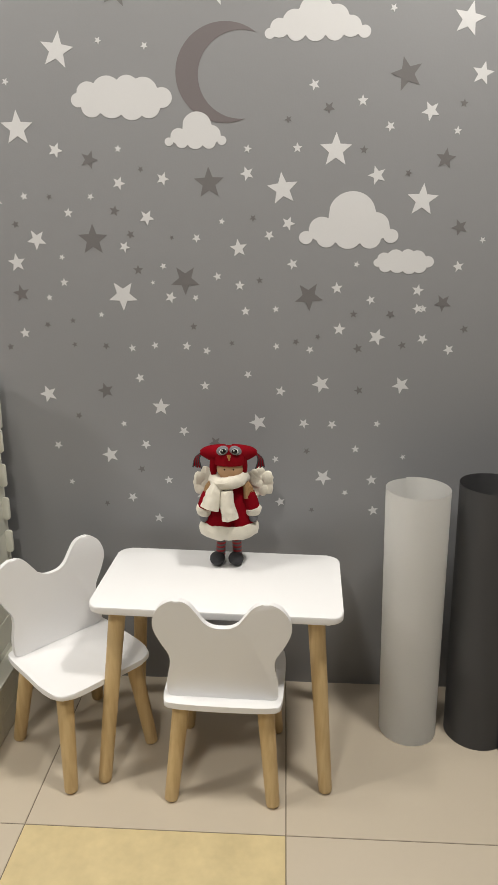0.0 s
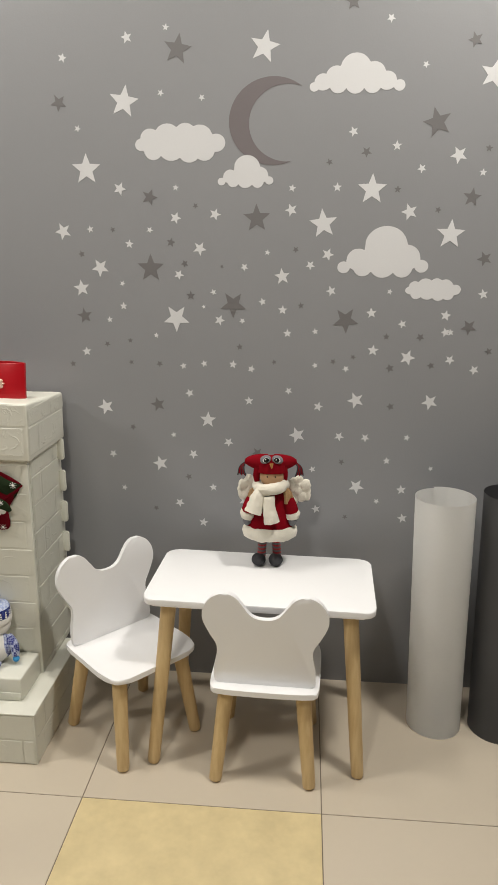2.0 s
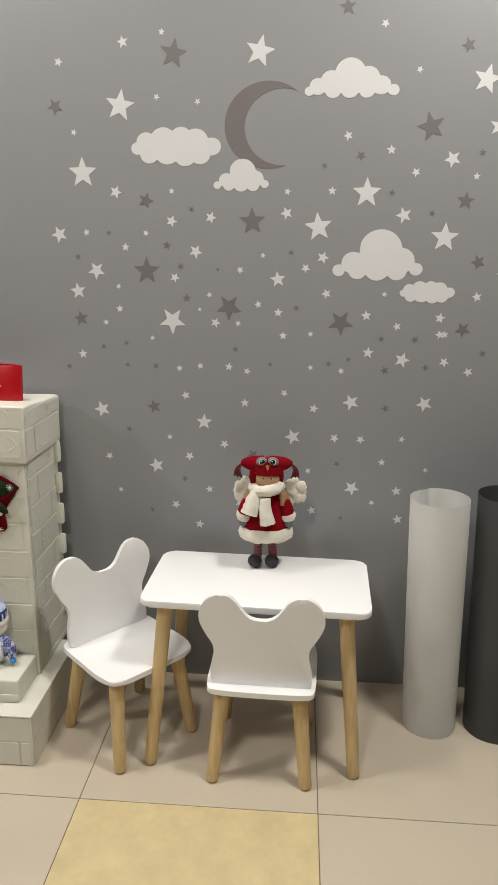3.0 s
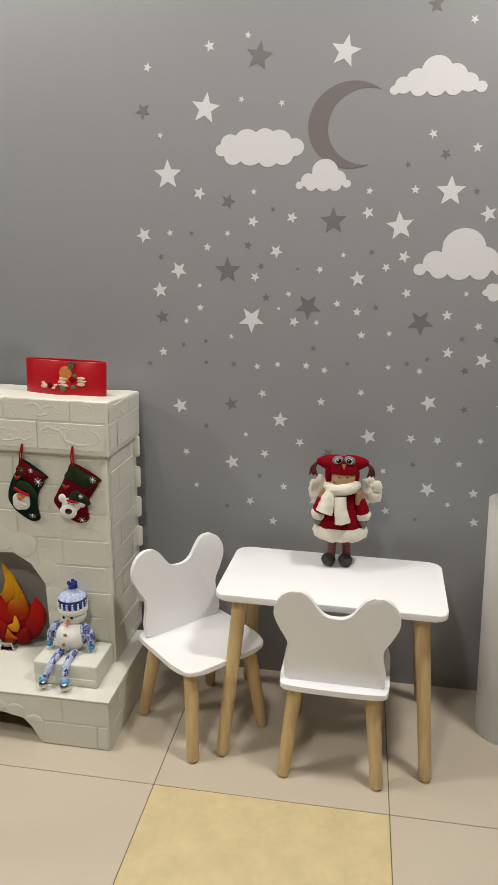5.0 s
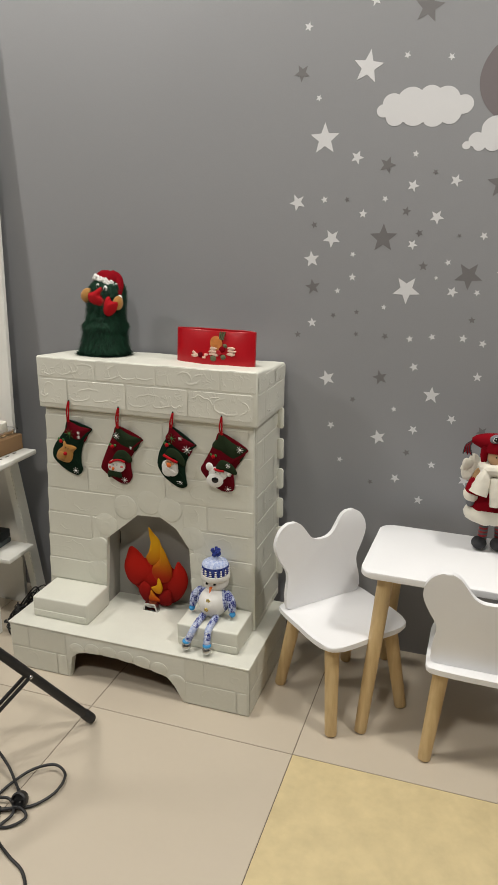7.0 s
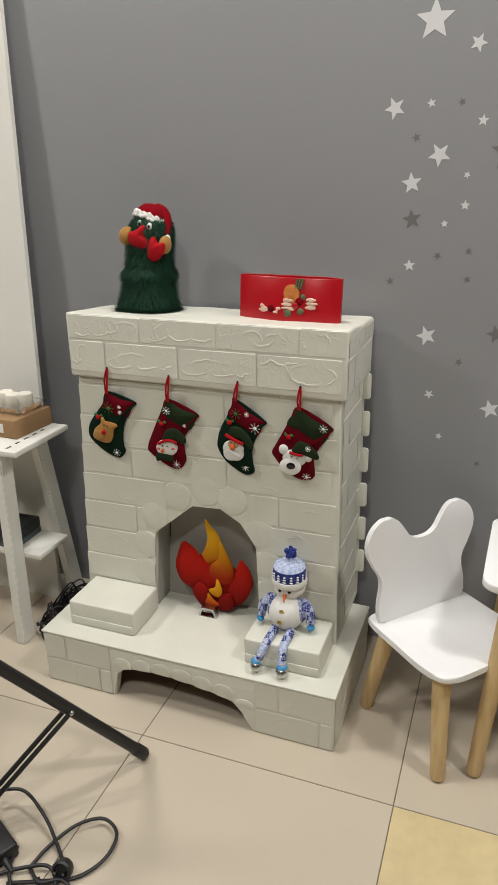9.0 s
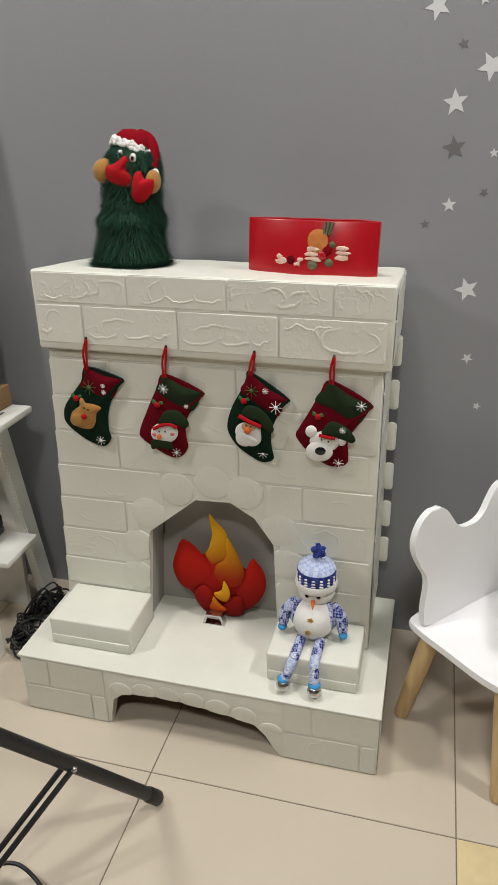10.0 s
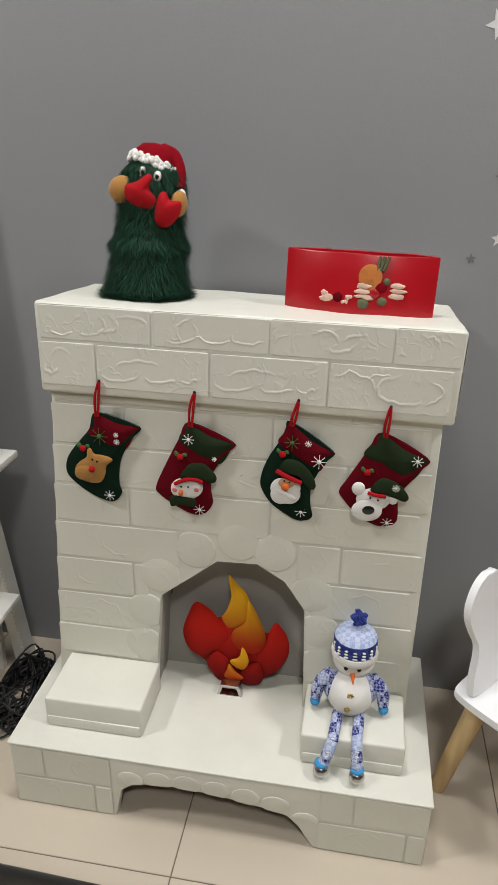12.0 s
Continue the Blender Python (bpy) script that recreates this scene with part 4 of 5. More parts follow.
def stocking(x, z, slant, sock, cuff_line, body, cuff, lining, label, flakes, berry):
    """A flat felt stocking on a ribbon loop; returns the thing, to take its badge."""
    DRAW[:] = slant
    t = thing("christmas_stocking", label, "stocking", pose(x, MANTEL - 0.003, z), group="stockings on the mantel")
    top, far = drawn(sock)[0], drawn(sock)[1]
    bm = bmesh.new()
    tube(bm, spline([(top[0] + 0.001, 0.002, top[1] - 0.004), (top[0] * 0.5 - 0.003, -0.002, -0.028), (0, -0.002, 0.0), (top[0] * 0.5 + 0.0036, -0.002, -0.028), (top[0] + 0.005, 0.002, top[1] - 0.005)], 6), 0.0023, n=6)
    part("hanging_loop", bm, BOW_RED, t, "red ribbon loop")
    part("pin", ball(bmesh.new(), (0, -0.002, 0.001), 0.0026, u=8, v=6), BLACK_BEAD, t)
    part("foot", pillow(bmesh.new(), smooth_loop(drawn(sock), 4), 0.012, 0.012, wob=0.15), body, t)
    part("cuff", pillow(bmesh.new(), smooth_loop(drawn(cuff_line), 4), 0.0135, 0.012), cuff, t)
    # the open mouth: the back edge stands up behind the front one
    across = Vector((far[0] - top[0], far[1] - top[1]))
    up = Vector((-across.y, across.x)).normalized()
    arc = [Vector(top) + across * k / 8 + up * (0.0028 * math.sin(math.pi * k / 8) ** 0.7) for k in range(9)]
    low = [Vector(top) + across * k / 8 - up * (0.0068 * math.sin(math.pi * k / 8)) for k in range(7, 0, -1)]
    bm = bmesh.new()
    prism(bm, [tuple(p) for p in arc + low], 0.0115, 0.0062)
    part("mouth", bm, lining, t, "dark inside of the stocking", smooth=False)
    bm = bmesh.new()
    tube(bm, [(p.x, 0.0105, p.y) for p in arc], 0.0011, n=6)
    part("hem", bm, GREY_FELT if lining is GREEN_FELT else DARK_RED_FELT, t)
    for fx, fz, fr, mat, y in flakes:
        bm = bmesh.new()
        snowflake(bm, *spot(fx, fz), fr * DRAW[0], y)
        part("snowflake_trim", bm, mat, t, "white snowflake print" if mat is WHITE_FELT else "green snowflake print")
    bx, bz = berry
    part("berry", ball(bmesh.new(), (spot(bx, bz)[0], -0.001, spot(bx, bz)[1]), (0.006, 0.005, 0.006)), BOW_RED, t)
    for e, dz in ((-1, 8), (1, -4)):
        bm = bmesh.new()
        pillow(bm, smooth_loop(drawn([(bx + e * 8, bz + 14), (bx + e * 26, bz + 22 + dz), (bx + e * 32, bz + 4 + dz), (bx + e * 14, bz)]), 3), 0.003, 0.001, rings=3)
        part("holly_leaf", bm, LEAF_PRINT, t)
    return t


def piece(name, pts, depth, back, mat, parent, label="", n=3):
    return part(name, pillow(bmesh.new(), smooth_loop(pts, n) if n else pts, depth * 0.65, back * 0.65), mat, parent, label)


def dots(parent, spots, y, r, mat=None):
    for fx, fz in spots:
        part("bead", ball(bmesh.new(), (spot(fx, fz)[0], y * 0.7, spot(fx, fz)[1]), r, u=8, v=6), mat or BLACK_BEAD, parent)


def cap_on(badge, cap, rim, thick):
    piece("felt_cap", drawn(cap), 0.009, -0.004, OLIVE_FELT, badge, "olive felt cap")
    bm = bmesh.new()
    tube(bm, spline([(spot(px, pz)[0], -0.0070, spot(px, pz)[1]) for px, pz in rim], 6), thick, n=8)
    part("cap_rim", bm, BOW_RED, badge, "red felt cap rim")


deer = stocking(-1.274, 0.829, (0.000379, 0.0000445, 0.0000376, 0.00040), DEER_SOCK, DEER_CUFF, GREEN_FELT, DARK_RED_FELT, GREEN_FELT, "dark green felt stocking with crimson cuff and ochre badge",
                [(10, -255, 38, LEAF_PRINT, -0.0015), (90, -250, 10, WHITE_FELT, -0.001), (95, -284, 12, WHITE_FELT, -0.001), (70, -556, 25, WHITE_FELT, 0.004)], (-68, -312))
badge = piece("badge", drawn([(-48, -318), (-30, -312), (-13, -338), (25, -345), (66, -358), (80, -374), (52, -398), (48, -440), (30, -478), (-10, -486), (-70, -467), (-103, -430), (-98, -395), (-75, -372), (-48, -352)]), 0.008, -0.001, OCHRE_FELT, deer, "ochre felt animal head badge")
piece("felt_piece", disc(-52, -428, 50, 38), 0.006, -0.006, OCHRE_FELT, badge)
part("red_bead", ball(bmesh.new(), (spot(-14, -408)[0], -0.0078, spot(-14, -408)[1]), 0.0058), BOW_RED, badge, "red felt bobble")
dots(badge, ((-15, -362), (8, -372)), -0.0085, 0.0018)

snow = stocking(-1.109, 0.821, (0.000366, 0.0000164, 0.0000389, 0.000395), SNOW_SOCK, SNOW_CUFF, DARK_RED_FELT, OLIVE_FELT, DARK_RED_FELT, "crimson felt stocking with olive cuff and white badge",
                [(-25, -215, 26, WHITE_FELT, -0.0012), (103, -312, 10, WHITE_FELT, -0.0005), (36, -570, 27, WHITE_FELT, 0.004)], (-62, -298))
badge = piece("badge", disc(-27, -452, 80, 58), 0.008, -0.001, WHITE_FELT, snow, "round white felt face badge")
cap_on(badge, [(-62, -398), (-27, -340), (13, -325), (63, -335), (113, -385), (116, -418), (86, -425), (66, -398), (45, -412), (0, -402)], [(-84, -422), (-30, -402), (20, -402), (54, -418)], 0.0036)
dots(badge, ((-52, -438), (-17, -440)), -0.0088, 0.0018)
dots(badge, ((-84, -457), (22, -457)), -0.0045, (0.0055, 0.0035, 0.004), BLUSH_FELT)
part("felt_piece", ball(bmesh.new(), (spot(-52, -468)[0], -0.0070, spot(-52, -468)[1]), (0.0045, 0.004, 0.006), rot=(0, 20, 0)), ORANGE_FELT, badge)
piece("felt_scarf", drawn([(-107, -495), (-77, -485), (13, -503), (17, -546), (-57, -533), (-102, -540)]), 0.007, -0.005, OLIVE_FELT, badge, "olive felt scarf")

santa = stocking(-0.936, 0.820, (0.000341, -0.000011, 0.000034, 0.000374), SANTA_SOCK, SANTA_CUFF, GREEN_FELT, DARK_RED_FELT, GREEN_FELT, "dark green felt stocking with crimson cuff and white fringe",
                 [(-28, -200, 36, LEAF_PRINT, -0.0012), (105, -295, 36, WHITE_FELT, -0.0005), (50, -205, 15, WHITE_FELT, -0.0012), (17, -556, 27, WHITE_FELT, 0.004)], (-75, -255))
badge = piece("badge", disc(-60, -440, 74, 66, 32, 0.14), 0.008, -0.001, WHITE_FELT, santa, "scalloped white felt fringe badge", 0)
piece("felt_piece", disc(-52, -392, 42, 28), 0.004, -0.0075, SKIN_FELT, badge)
part("felt_button", ball(bmesh.new(), (spot(-58, -408)[0], -0.0085, spot(-58, -408)[1]), (0.007, 0.005, 0.0075)), ORANGE_FELT, badge)
piece("felt_piece", drawn([(-105, -425), (-70, -430), (-40, -445), (-5, -470), (-25, -485), (-60, -458), (-95, -445)]), 0.004, -0.008, WHITE_FELT, badge)
cap_on(badge, [(-92, -328), (-60, -278), (10, -290), (70, -350), (92, -410), (74, -432), (42, -412), (20, -372), (-40, -340)], [(-104, -328), (-62, -352), (-20, -372), (22, -390)], 0.0042)
dots(badge, ((-64, -378), (-38, -386)), -0.012, 0.0016)

bear = stocking(-0.789, 0.820, (0.000329, -0.0000317, 0.0000342, 0.0003675), BEAR_SOCK, BEAR_CUFF, DARK_RED_FELT, OLIVE_FELT, DARK_RED_FELT, "crimson felt stocking with olive cuff and white stuffed badge",
                [(133, -262, 28, WHITE_FELT, 0.0), (28, -376, 18, WHITE_FELT, -0.013), (-15, -578, 29, WHITE_FELT, 0.004)], (-112, -312))
badge = piece("badge", disc(-85, -448, 86, 58), 0.008, -0.001, WHITE_FELT, bear, "white stuffed animal head badge")
for ex, ez, er in ((-157, -392, 34), (14, -446, 27)):
    piece("felt_piece", disc(ex, ez, er, er), 0.008, -0.001, WHITE_FELT, badge)
piece("felt_piece", disc(-117, -500, 78, 57), 0.008, -0.006, WHITE_FELT, badge)
piece("felt_nose", disc(-109, -493, 32, 23), 0.004, -0.0125, BLACK_BEAD, badge, "black oval nose")
cap_on(badge, [(-97, -390), (-57, -345), (-17, -338), (53, -375), (93, -435), (74, -457), (33, -442), (-37, -418), (-87, -412)], [(-110, -404), (-66, -418), (-20, -424)], 0.0034)
dots(badge, ((-98, -432), (-60, -444)), -0.009, 0.0018)

# ---- red candle on the mantel ----
candle = thing("candle_holder", "hollow lens-shaped red wax candle holder with dried fruit", "candle holder", pose(-0.855, 1.845, mantel_top(-0.855, 1.86) + 0.001, -3.7, 0.8, -6) @ Matrix.Diagonal((1, 1, 1.07, 1)))


def lens(hl, hd, n=24):
    return [(-hl + 2 * hl * k / n, -hd * (1 - (2 * k / n - 1) ** 2) ** 0.8 - 0.004) for k in range(n + 1)] + [(hl - 2 * hl * k / n, hd * (1 - (2 * k / n - 1) ** 2) ** 0.8 + 0.004) for k in range(n + 1)]


bm = bmesh.new()
o, i_ = lens(0.125, 0.034), lens(0.119, 0.028)
rings = [[bm.verts.new((x, y, z)) for x, y in lp] for lp, z in ((o, 0), (o, 0.0885), ([(x * 0.99, y * 0.96) for x, y in o], 0.0905), (i_, 0.0895), (i_, 0.055))]
for a, b in zip(rings, rings[1:]):
    for k in range(len(a)):
        bm.faces.new((a[k], a[(k + 1) % len(a)], b[(k + 1) % len(a)], b[k]))
bm.faces.new(rings[0][::-1]), bm.faces.new(rings[-1])
for v in bm.verts:
    v.co.z += 0.0012 * noise.noise(v.co * 25)
part("wax_body", bm, RED_WAX, candle, "glossy red wax shell")


def on_wax(x):
    return -0.034 * (1 - (x / 0.125) ** 2) ** 0.8 - 0.004


bm = bmesh.new()
lathe(bm, [(0.019, 0), (0.019, 0.002), (0.016, 0.003), (0, 0.003)], 24, pose(0.020, on_wax(0.02) + 0.0005, 0.058, 90, 0, 0))
part("orange_slice", bm, DRIED_ORANGE, candle, "dried orange slice")
for k in range(3):
    bm = bmesh.new()
    tube(bm, [(0.030 + 0.005 * k, on_wax(0.03) - 0.001, 0.068), (0.033 + 0.007 * k, on_wax(0.03) - 0.001, 0.089)], 0.0026, n=8)
    part("cinnamon_stick", bm, DRIED_LEAF, candle)
shav = random.Random(7)
for x, z, w, h in ((0.062, 0.047, 0.024, 0.006), (0.063, 0.039, 0.024, 0.006), (0.062, 0.031, 0.022, 0.006), (0.012, 0.044, 0.024, 0.006), (0.010, 0.036, 0.024, 0.006), (0.013, 0.028, 0.026, 0.006), (-0.012, 0.026, 0.012, 0.007), (-0.018, 0.018, 0.010, 0.006), (-0.046, 0.022, 0.022, 0.007), (-0.052, 0.028, 0.012, 0.006)):
    bm = bmesh.new()
    y = on_wax(x)
    w, h = w * 1.3, h * 1.55
    lp = [(x + (w / 2 * (1 + 0.2 * shav.uniform(-1, 1))) * math.cos(a), z + h / 2 * (1 + 0.5 * shav.uniform(-1, 1)) * math.sin(a)) for a in [2 * math.pi * k / 10 for k in range(10)]]
    pillow(bm, lp, 0.0045, y + 0.001, rings=2)
    part("wood_shaving", bm, SHAVINGS, candle)
for x, z, s, mat, name in ((0.037, 0.044, 0.011, RED_FELT, "dried_berry"), (0.028, 0.034, 0.009, RED_WAX, "dried_berry"), (0.042, 0.022, 0.008, DRIED_LEAF, "dried_leaf"), (0.046, 0.052, 0.006, DRIED_LEAF, "dried_leaf"), (0.012, 0.018, 0.009, DRIED_LEAF, "dried_leaf"), (-0.030, 0.024, 0.009, DARK_RED_FELT, "dried_berry")):
    bm = bmesh.new()
    ball(bm, (x, on_wax(x), z), (s, 0.004, s * 0.85), rough=0.002)
    part(name, bm, mat, candle)

# ---- green plush on the mantel ----
plush = thing("plush_tree", "shaggy dark green plush tree with red cap on the mantel", "plush toy", pose(-1.231, 1.866, mantel_top(-1.231, 1.866) + 0.0005, -3.7, 0.8, 0) @ Matrix.Diagonal((0.93, 0.93, 0.965, 1)))
prof = [(0.0, 0.0), (0.070, 0.0), (0.077, 0.006), (0.073, 0.04), (0.064, 0.088), (0.0675, 0.100), (0.059, 0.112), (0.058, 0.13), (0.058, 0.17), (0.056, 0.20), (0.049, 0.222), (0.030, 0.238), (0, 0.243)]
fur = random.Random(11)


def plush_part(name, bm, mat, label="", parent=None):
    """A part of the plush, which leans a little to one side."""
    for v in bm.verts:
        v.co.x += 0.07 * v.co.z
    return part(name, bm, mat, parent or plush, label)


bm = lathe(bmesh.new(), prof, 28)
strands, faces = [], []
for _ in range(30000):
    k = fur.randrange(1, len(prof) - 2)
    s = fur.random()
    r0, z0 = prof[k][0] + (prof[k + 1][0] - prof[k][0]) * s, prof[k][1] + (prof[k + 1][1] - prof[k][1]) * s
    a = fur.uniform(0, 2 * math.pi)
    d = Vector((math.cos(a), math.sin(a), 0))
    side = Vector((-d.y, d.x, 0))
    lay = noise.noise((d.x * 4, d.y * 4, z0 * 60))
    tuft = noise.noise((d.x * 11, d.y * 11, z0 * 130 + 5))
    length = fur.uniform(0.010, 0.023) * (1.3 if z0 < 0.11 else 1.0) * (1 + 0.35 * tuft)
    tip = d * (fur.uniform(0.35, 0.85) + 0.5 * lay) + side * (0.8 * lay + 0.7 * tuft + fur.uniform(-0.3, 0.3)) + Vector((0, 0, fur.uniform(-1.0, -0.4) if z0 > 0.014 else fur.uniform(-0.1, 0.1)))
    root = d * (r0 * 0.985) + Vector((0, 0, z0))
    end = root + tip.normalized() * length
    end.z = max(end.z, 0.001)
    w = side * 0.0007
    mid = (root + end) / 2 + d * 0.0025
    n = len(strands)
    strands += [root - w, root + w, mid - w * 0.8, mid + w * 0.8, end]
    faces += [(n, n + 1, n + 3, n + 2), (n + 2, n + 3, n + 4)]
coat = bpy.data.meshes.new("fur")
coat.from_pydata(strands, [], faces)
bm.from_mesh(coat)
bpy.data.meshes.remove(coat)
plush_part("fur_body", bm, GREEN_FUR, "two-tiered shaggy green fur body")
# cap with a fleece rim, a drooping tip and a bobble
tilt = pose(0.002, 0.004, 0.224, -14, 17, 0) @ Matrix.Translation((0, 0, -0.222))
bm = lathe(bmesh.new(), [(0.046, 0.220), (0.045, 0.234), (0.037, 0.247), (0.020, 0.255), (0, 0.257)], 24, tilt)
tube(bm, spline([(0.012, 0.004, 0.242), (0.034, 0.0, 0.236), (0.050, -0.010, 0.214), (0.056, -0.022, 0.188)]), [0.021 - 0.012 * k / 24 for k in range(25)], n=10)
cap = plush_part("cap", bm, RED_FELT, "drooping red felt cap")
bm = bmesh.new()
for k in range(260):
    a = k * 2.39996
    ball(bm, tilt @ Vector((0.049 * math.cos(a), 0.049 * math.sin(a), 0.220 + fur.uniform(-0.007, 0.006))), fur.uniform(0.003, 0.0062), u=8, v=6)
plush_part("cap_rim", bm, WHITE_FELT, "white fleece cap rim", cap)
plush_part("bobble", ball(bmesh.new(), (0.060, -0.026, 0.178), 0.010, rough=0.003), WHITE_FELT, "white fleece bobble", cap)
for at, size in (((-0.042, -0.046, 0.184), (0.025, 0.020, 0.023)), ((0.060, -0.034, 0.164), (0.016, 0.020, 0.022))):
    plush_part("paw", ball(bmesh.new(), at, size), OCHRE_FELT, "stuffed ochre felt paw")
for pts, y in (([(-0.032, 0.190), (-0.014, 0.197), (0.004, 0.208), (0.011, 0.203), (0.009, 0.188), (0.019, 0.174), (0.016, 0.160), (-0.004, 0.158), (-0.028, 0.170)], -0.056), ([(0.028, 0.178), (0.038, 0.180), (0.045, 0.169), (0.062, 0.167), (0.060, 0.147), (0.042, 0.130), (0.025, 0.134), (0.022, 0.155)], -0.052)):
    mx, mz = sum(p[0] for p in pts) / len(pts), sum(p[1] for p in pts) / len(pts)
    bm = pillow(bmesh.new(), smooth_loop([(mx + 0.003 + (x - mx) * 1.17, mz - 0.001 + (z - mz) * 1.15) for x, z in pts], 4), 0.020, y)
    plush_part("mitten", bm, BOW_RED, "stuffed bright red felt mitten")
for x, z in ((-0.004, 0.213), (0.023, 0.207)):
    eye = plush_part("eye", ball(bmesh.new(), (x, -0.052, z), (0.0075, 0.006, 0.009), u=12, v=8), WHITE_FELT)
    plush_part("pupil", ball(bmesh.new(), (x + 0.001, -0.0575, z - 0.001), (0.0035, 0.002, 0.004), u=8, v=6), BLACK_BEAD, "", eye)

# ---- sitting snowman ----
bm = bmesh.new()
ball(bm, (0, -0.006, 0.045), (0.045, 0.046, 0.046), mat=0, u=24, v=16)
ball(bm, (0.002, 0.012, 0.108), (0.040, 0.036, 0.034), mat=0, u=24, v=16)
for s in (-1, 1):
    pillow(bm, smooth_loop([(s * 0.022, 0.082), (s * 0.046, 0.074), (s * 0.052, 0.04), (s * 0.034, 0.012), (s * 0.026, 0.03), (s * 0.030, 0.055)], 4), 0.034, 0.006, mat=1)
    tube(bm, spline([(s * 0.036, 0.0, 0.078), (s * 0.058, -0.008, 0.056), (s * 0.064, -0.014, 0.026)]), [0.013, 0.014, 0.0145, 0.0145, 0.014, 0.014, 0.014, 0.0135, 0.013, 0.013, 0.0125, 0.012, 0.012, 0.0115, 0.011, 0.011, 0.010], n=12, mat=1)
    ball(bm, (s * 0.065, -0.016, 0.018), 0.0095, mat=3)
lathe(bm, [(0.040, 0.117), (0.0435, 0.121), (0.0445, 0.129), (0.043, 0.135), (0.040, 0.136)], 24, pose(0.002, 0.012, 0), mat=0)
lathe(bm, [(0.0405, 0.135), (0.0412, 0.149), (0.0405, 0.164)], 24, pose(0.002, 0.012, 0), mat=8)
for k in range(16):
    a = 2 * math.pi * k / 16
    for dz, w in ((0.1405, 0.0048), (0.1475, 0.0040), (0.1545, 0.0032)):
        ball(bm, (0.002 + 0.0415 * math.cos(a), 0.012 + 0.0415 * math.sin(a), dz), (w * abs(math.sin(a)) + 0.0006, w * abs(math.cos(a)) + 0.0006, 0.0022), mat=0, u=8, v=5)
lathe(bm, [(0.0405, 0.163), (0.037, 0.170), (0.027, 0.175), (0.014, 0.179), (0.008, 0.184), (0.006, 0.190)], 24, pose(0.002, 0.012, 0), mat=2)
for k in range(26):
    a, b = k * 2.39996, (k % 7) / 7
    tube(bm, [(0.004, 0.014, 0.186), (0.004 + 0.012 * math.cos(a), 0.014 + 0.011 * math.sin(a), 0.196 + 0.021 * b)], [0.003, 0.0052], n=6, mat=8)
for x in (-0.012, 0.012):
    ball(bm, (x, -0.0225, 0.112), 0.0042, mat=4, u=10, v=8)
tube(bm, [(0.001, -0.024, 0.102), (0.003, -0.040, 0.092)], [0.005, 0.0012], n=10, mat=5)
for x, z in ((0.0, 0.068), (-0.004, 0.040)):
    for k in range(5):
        a = 2 * math.pi * k / 5
        ball(bm, (x + 0.0042 * math.cos(a), -0.0465 if z > 0.05 else -0.0522, z + 0.0042 * math.sin(a)), (0.0028, 0.0015, 0.0028), mat=6, u=8, v=5)
for s, foot in ((-1, (-0.043, -0.113, -0.044)), (1, (0.022, -0.116, -0.044))):
    hip = Vector((s * 0.020, -0.034, 0.012))
    knee = Vector((s * 0.022 - 0.004, -0.088, 0.0))
    end = Vector(foot)
    path = spline([hip, knee, knee + (end - knee) * 0.5 + Vector((0, -0.006, 0)), end], 10)
    for first, last, cloth in ((0, 9, 1), (8, 15, 2), (14, 22, 1), (21, 26, 2), (25, 31, 1)) if s > 0 else ((0, 12, 1), (11, 18, 2), (17, 25, 1), (24, 31, 2)):
        tube(bm, path[first:last], 0.0104, n=12, mat=cloth)
        for p in path[first + 1:last - 1:3] if cloth == 1 else ():
            ball(bm, p + Vector((0, -0.0066, 0.0072)), (0.0038, 0.0016, 0.0016), mat=0, u=8, v=5)
    ball(bm, end + Vector((0, 0.001, 0.007)), (0.0128, 0.0128, 0.007), mat=3)
    ball(bm, end + Vector((0, -0.002, -0.0065)), 0.0145, mat=7, u=18, v=12)
single("snowman_toy", bm, [WHITE_FELT, BLUE_KNIT, LIGHT_KNIT, SKY_FELT, BLACK_BEAD, ORANGE_FELT, GOLD, STEEL, NAVY_KNIT], "white snowman doll in blue knits sitting on the hearth block", "soft toy", pose(-0.811, 1.688, 0.223) @ Matrix.Diagonal((0.98, 0.97, 0.965, 1)))

# ---- play table ----
TABLE = pose(-0.072, 1.772, 0, 0, 0, -2)
table = thing("play_table", "small white children's table with round beech legs", "table", TABLE)
top = part("tabletop", soft_slab(bmesh.new(), round_rect(-0.299, 0.299, -0.166, 0.156, 0.032, 8), 0.452, 0.470, "z", r=0.004), WHITE_LACQUER, table, "white lacquered top with rounded corners")


def turned_leg(top_at, foot_at, r0, r1):
    a, b = Vector(foot_at), Vector(top_at)
    bm = bmesh.new()
    d = b - a
    tube(bm, [a, a + d * 0.006, a + d * 0.03, a + d * 0.5, b], [r0 * 0.82, r0 * 0.95, r0, (r0 + r1) / 2, r1], n=20)
    return bm


for sx in (-1, 1):
    for sy in (-1, 1):
        part("leg", turned_leg((sx * 0.236, sy * 0.118, 0.452), (sx * 0.272, sy * 0.176 - (0.013 if sx + sy < 0 else 0.0), 0.002), 0.0165, 0.0205), BEECH, table, "round tapered beech leg")

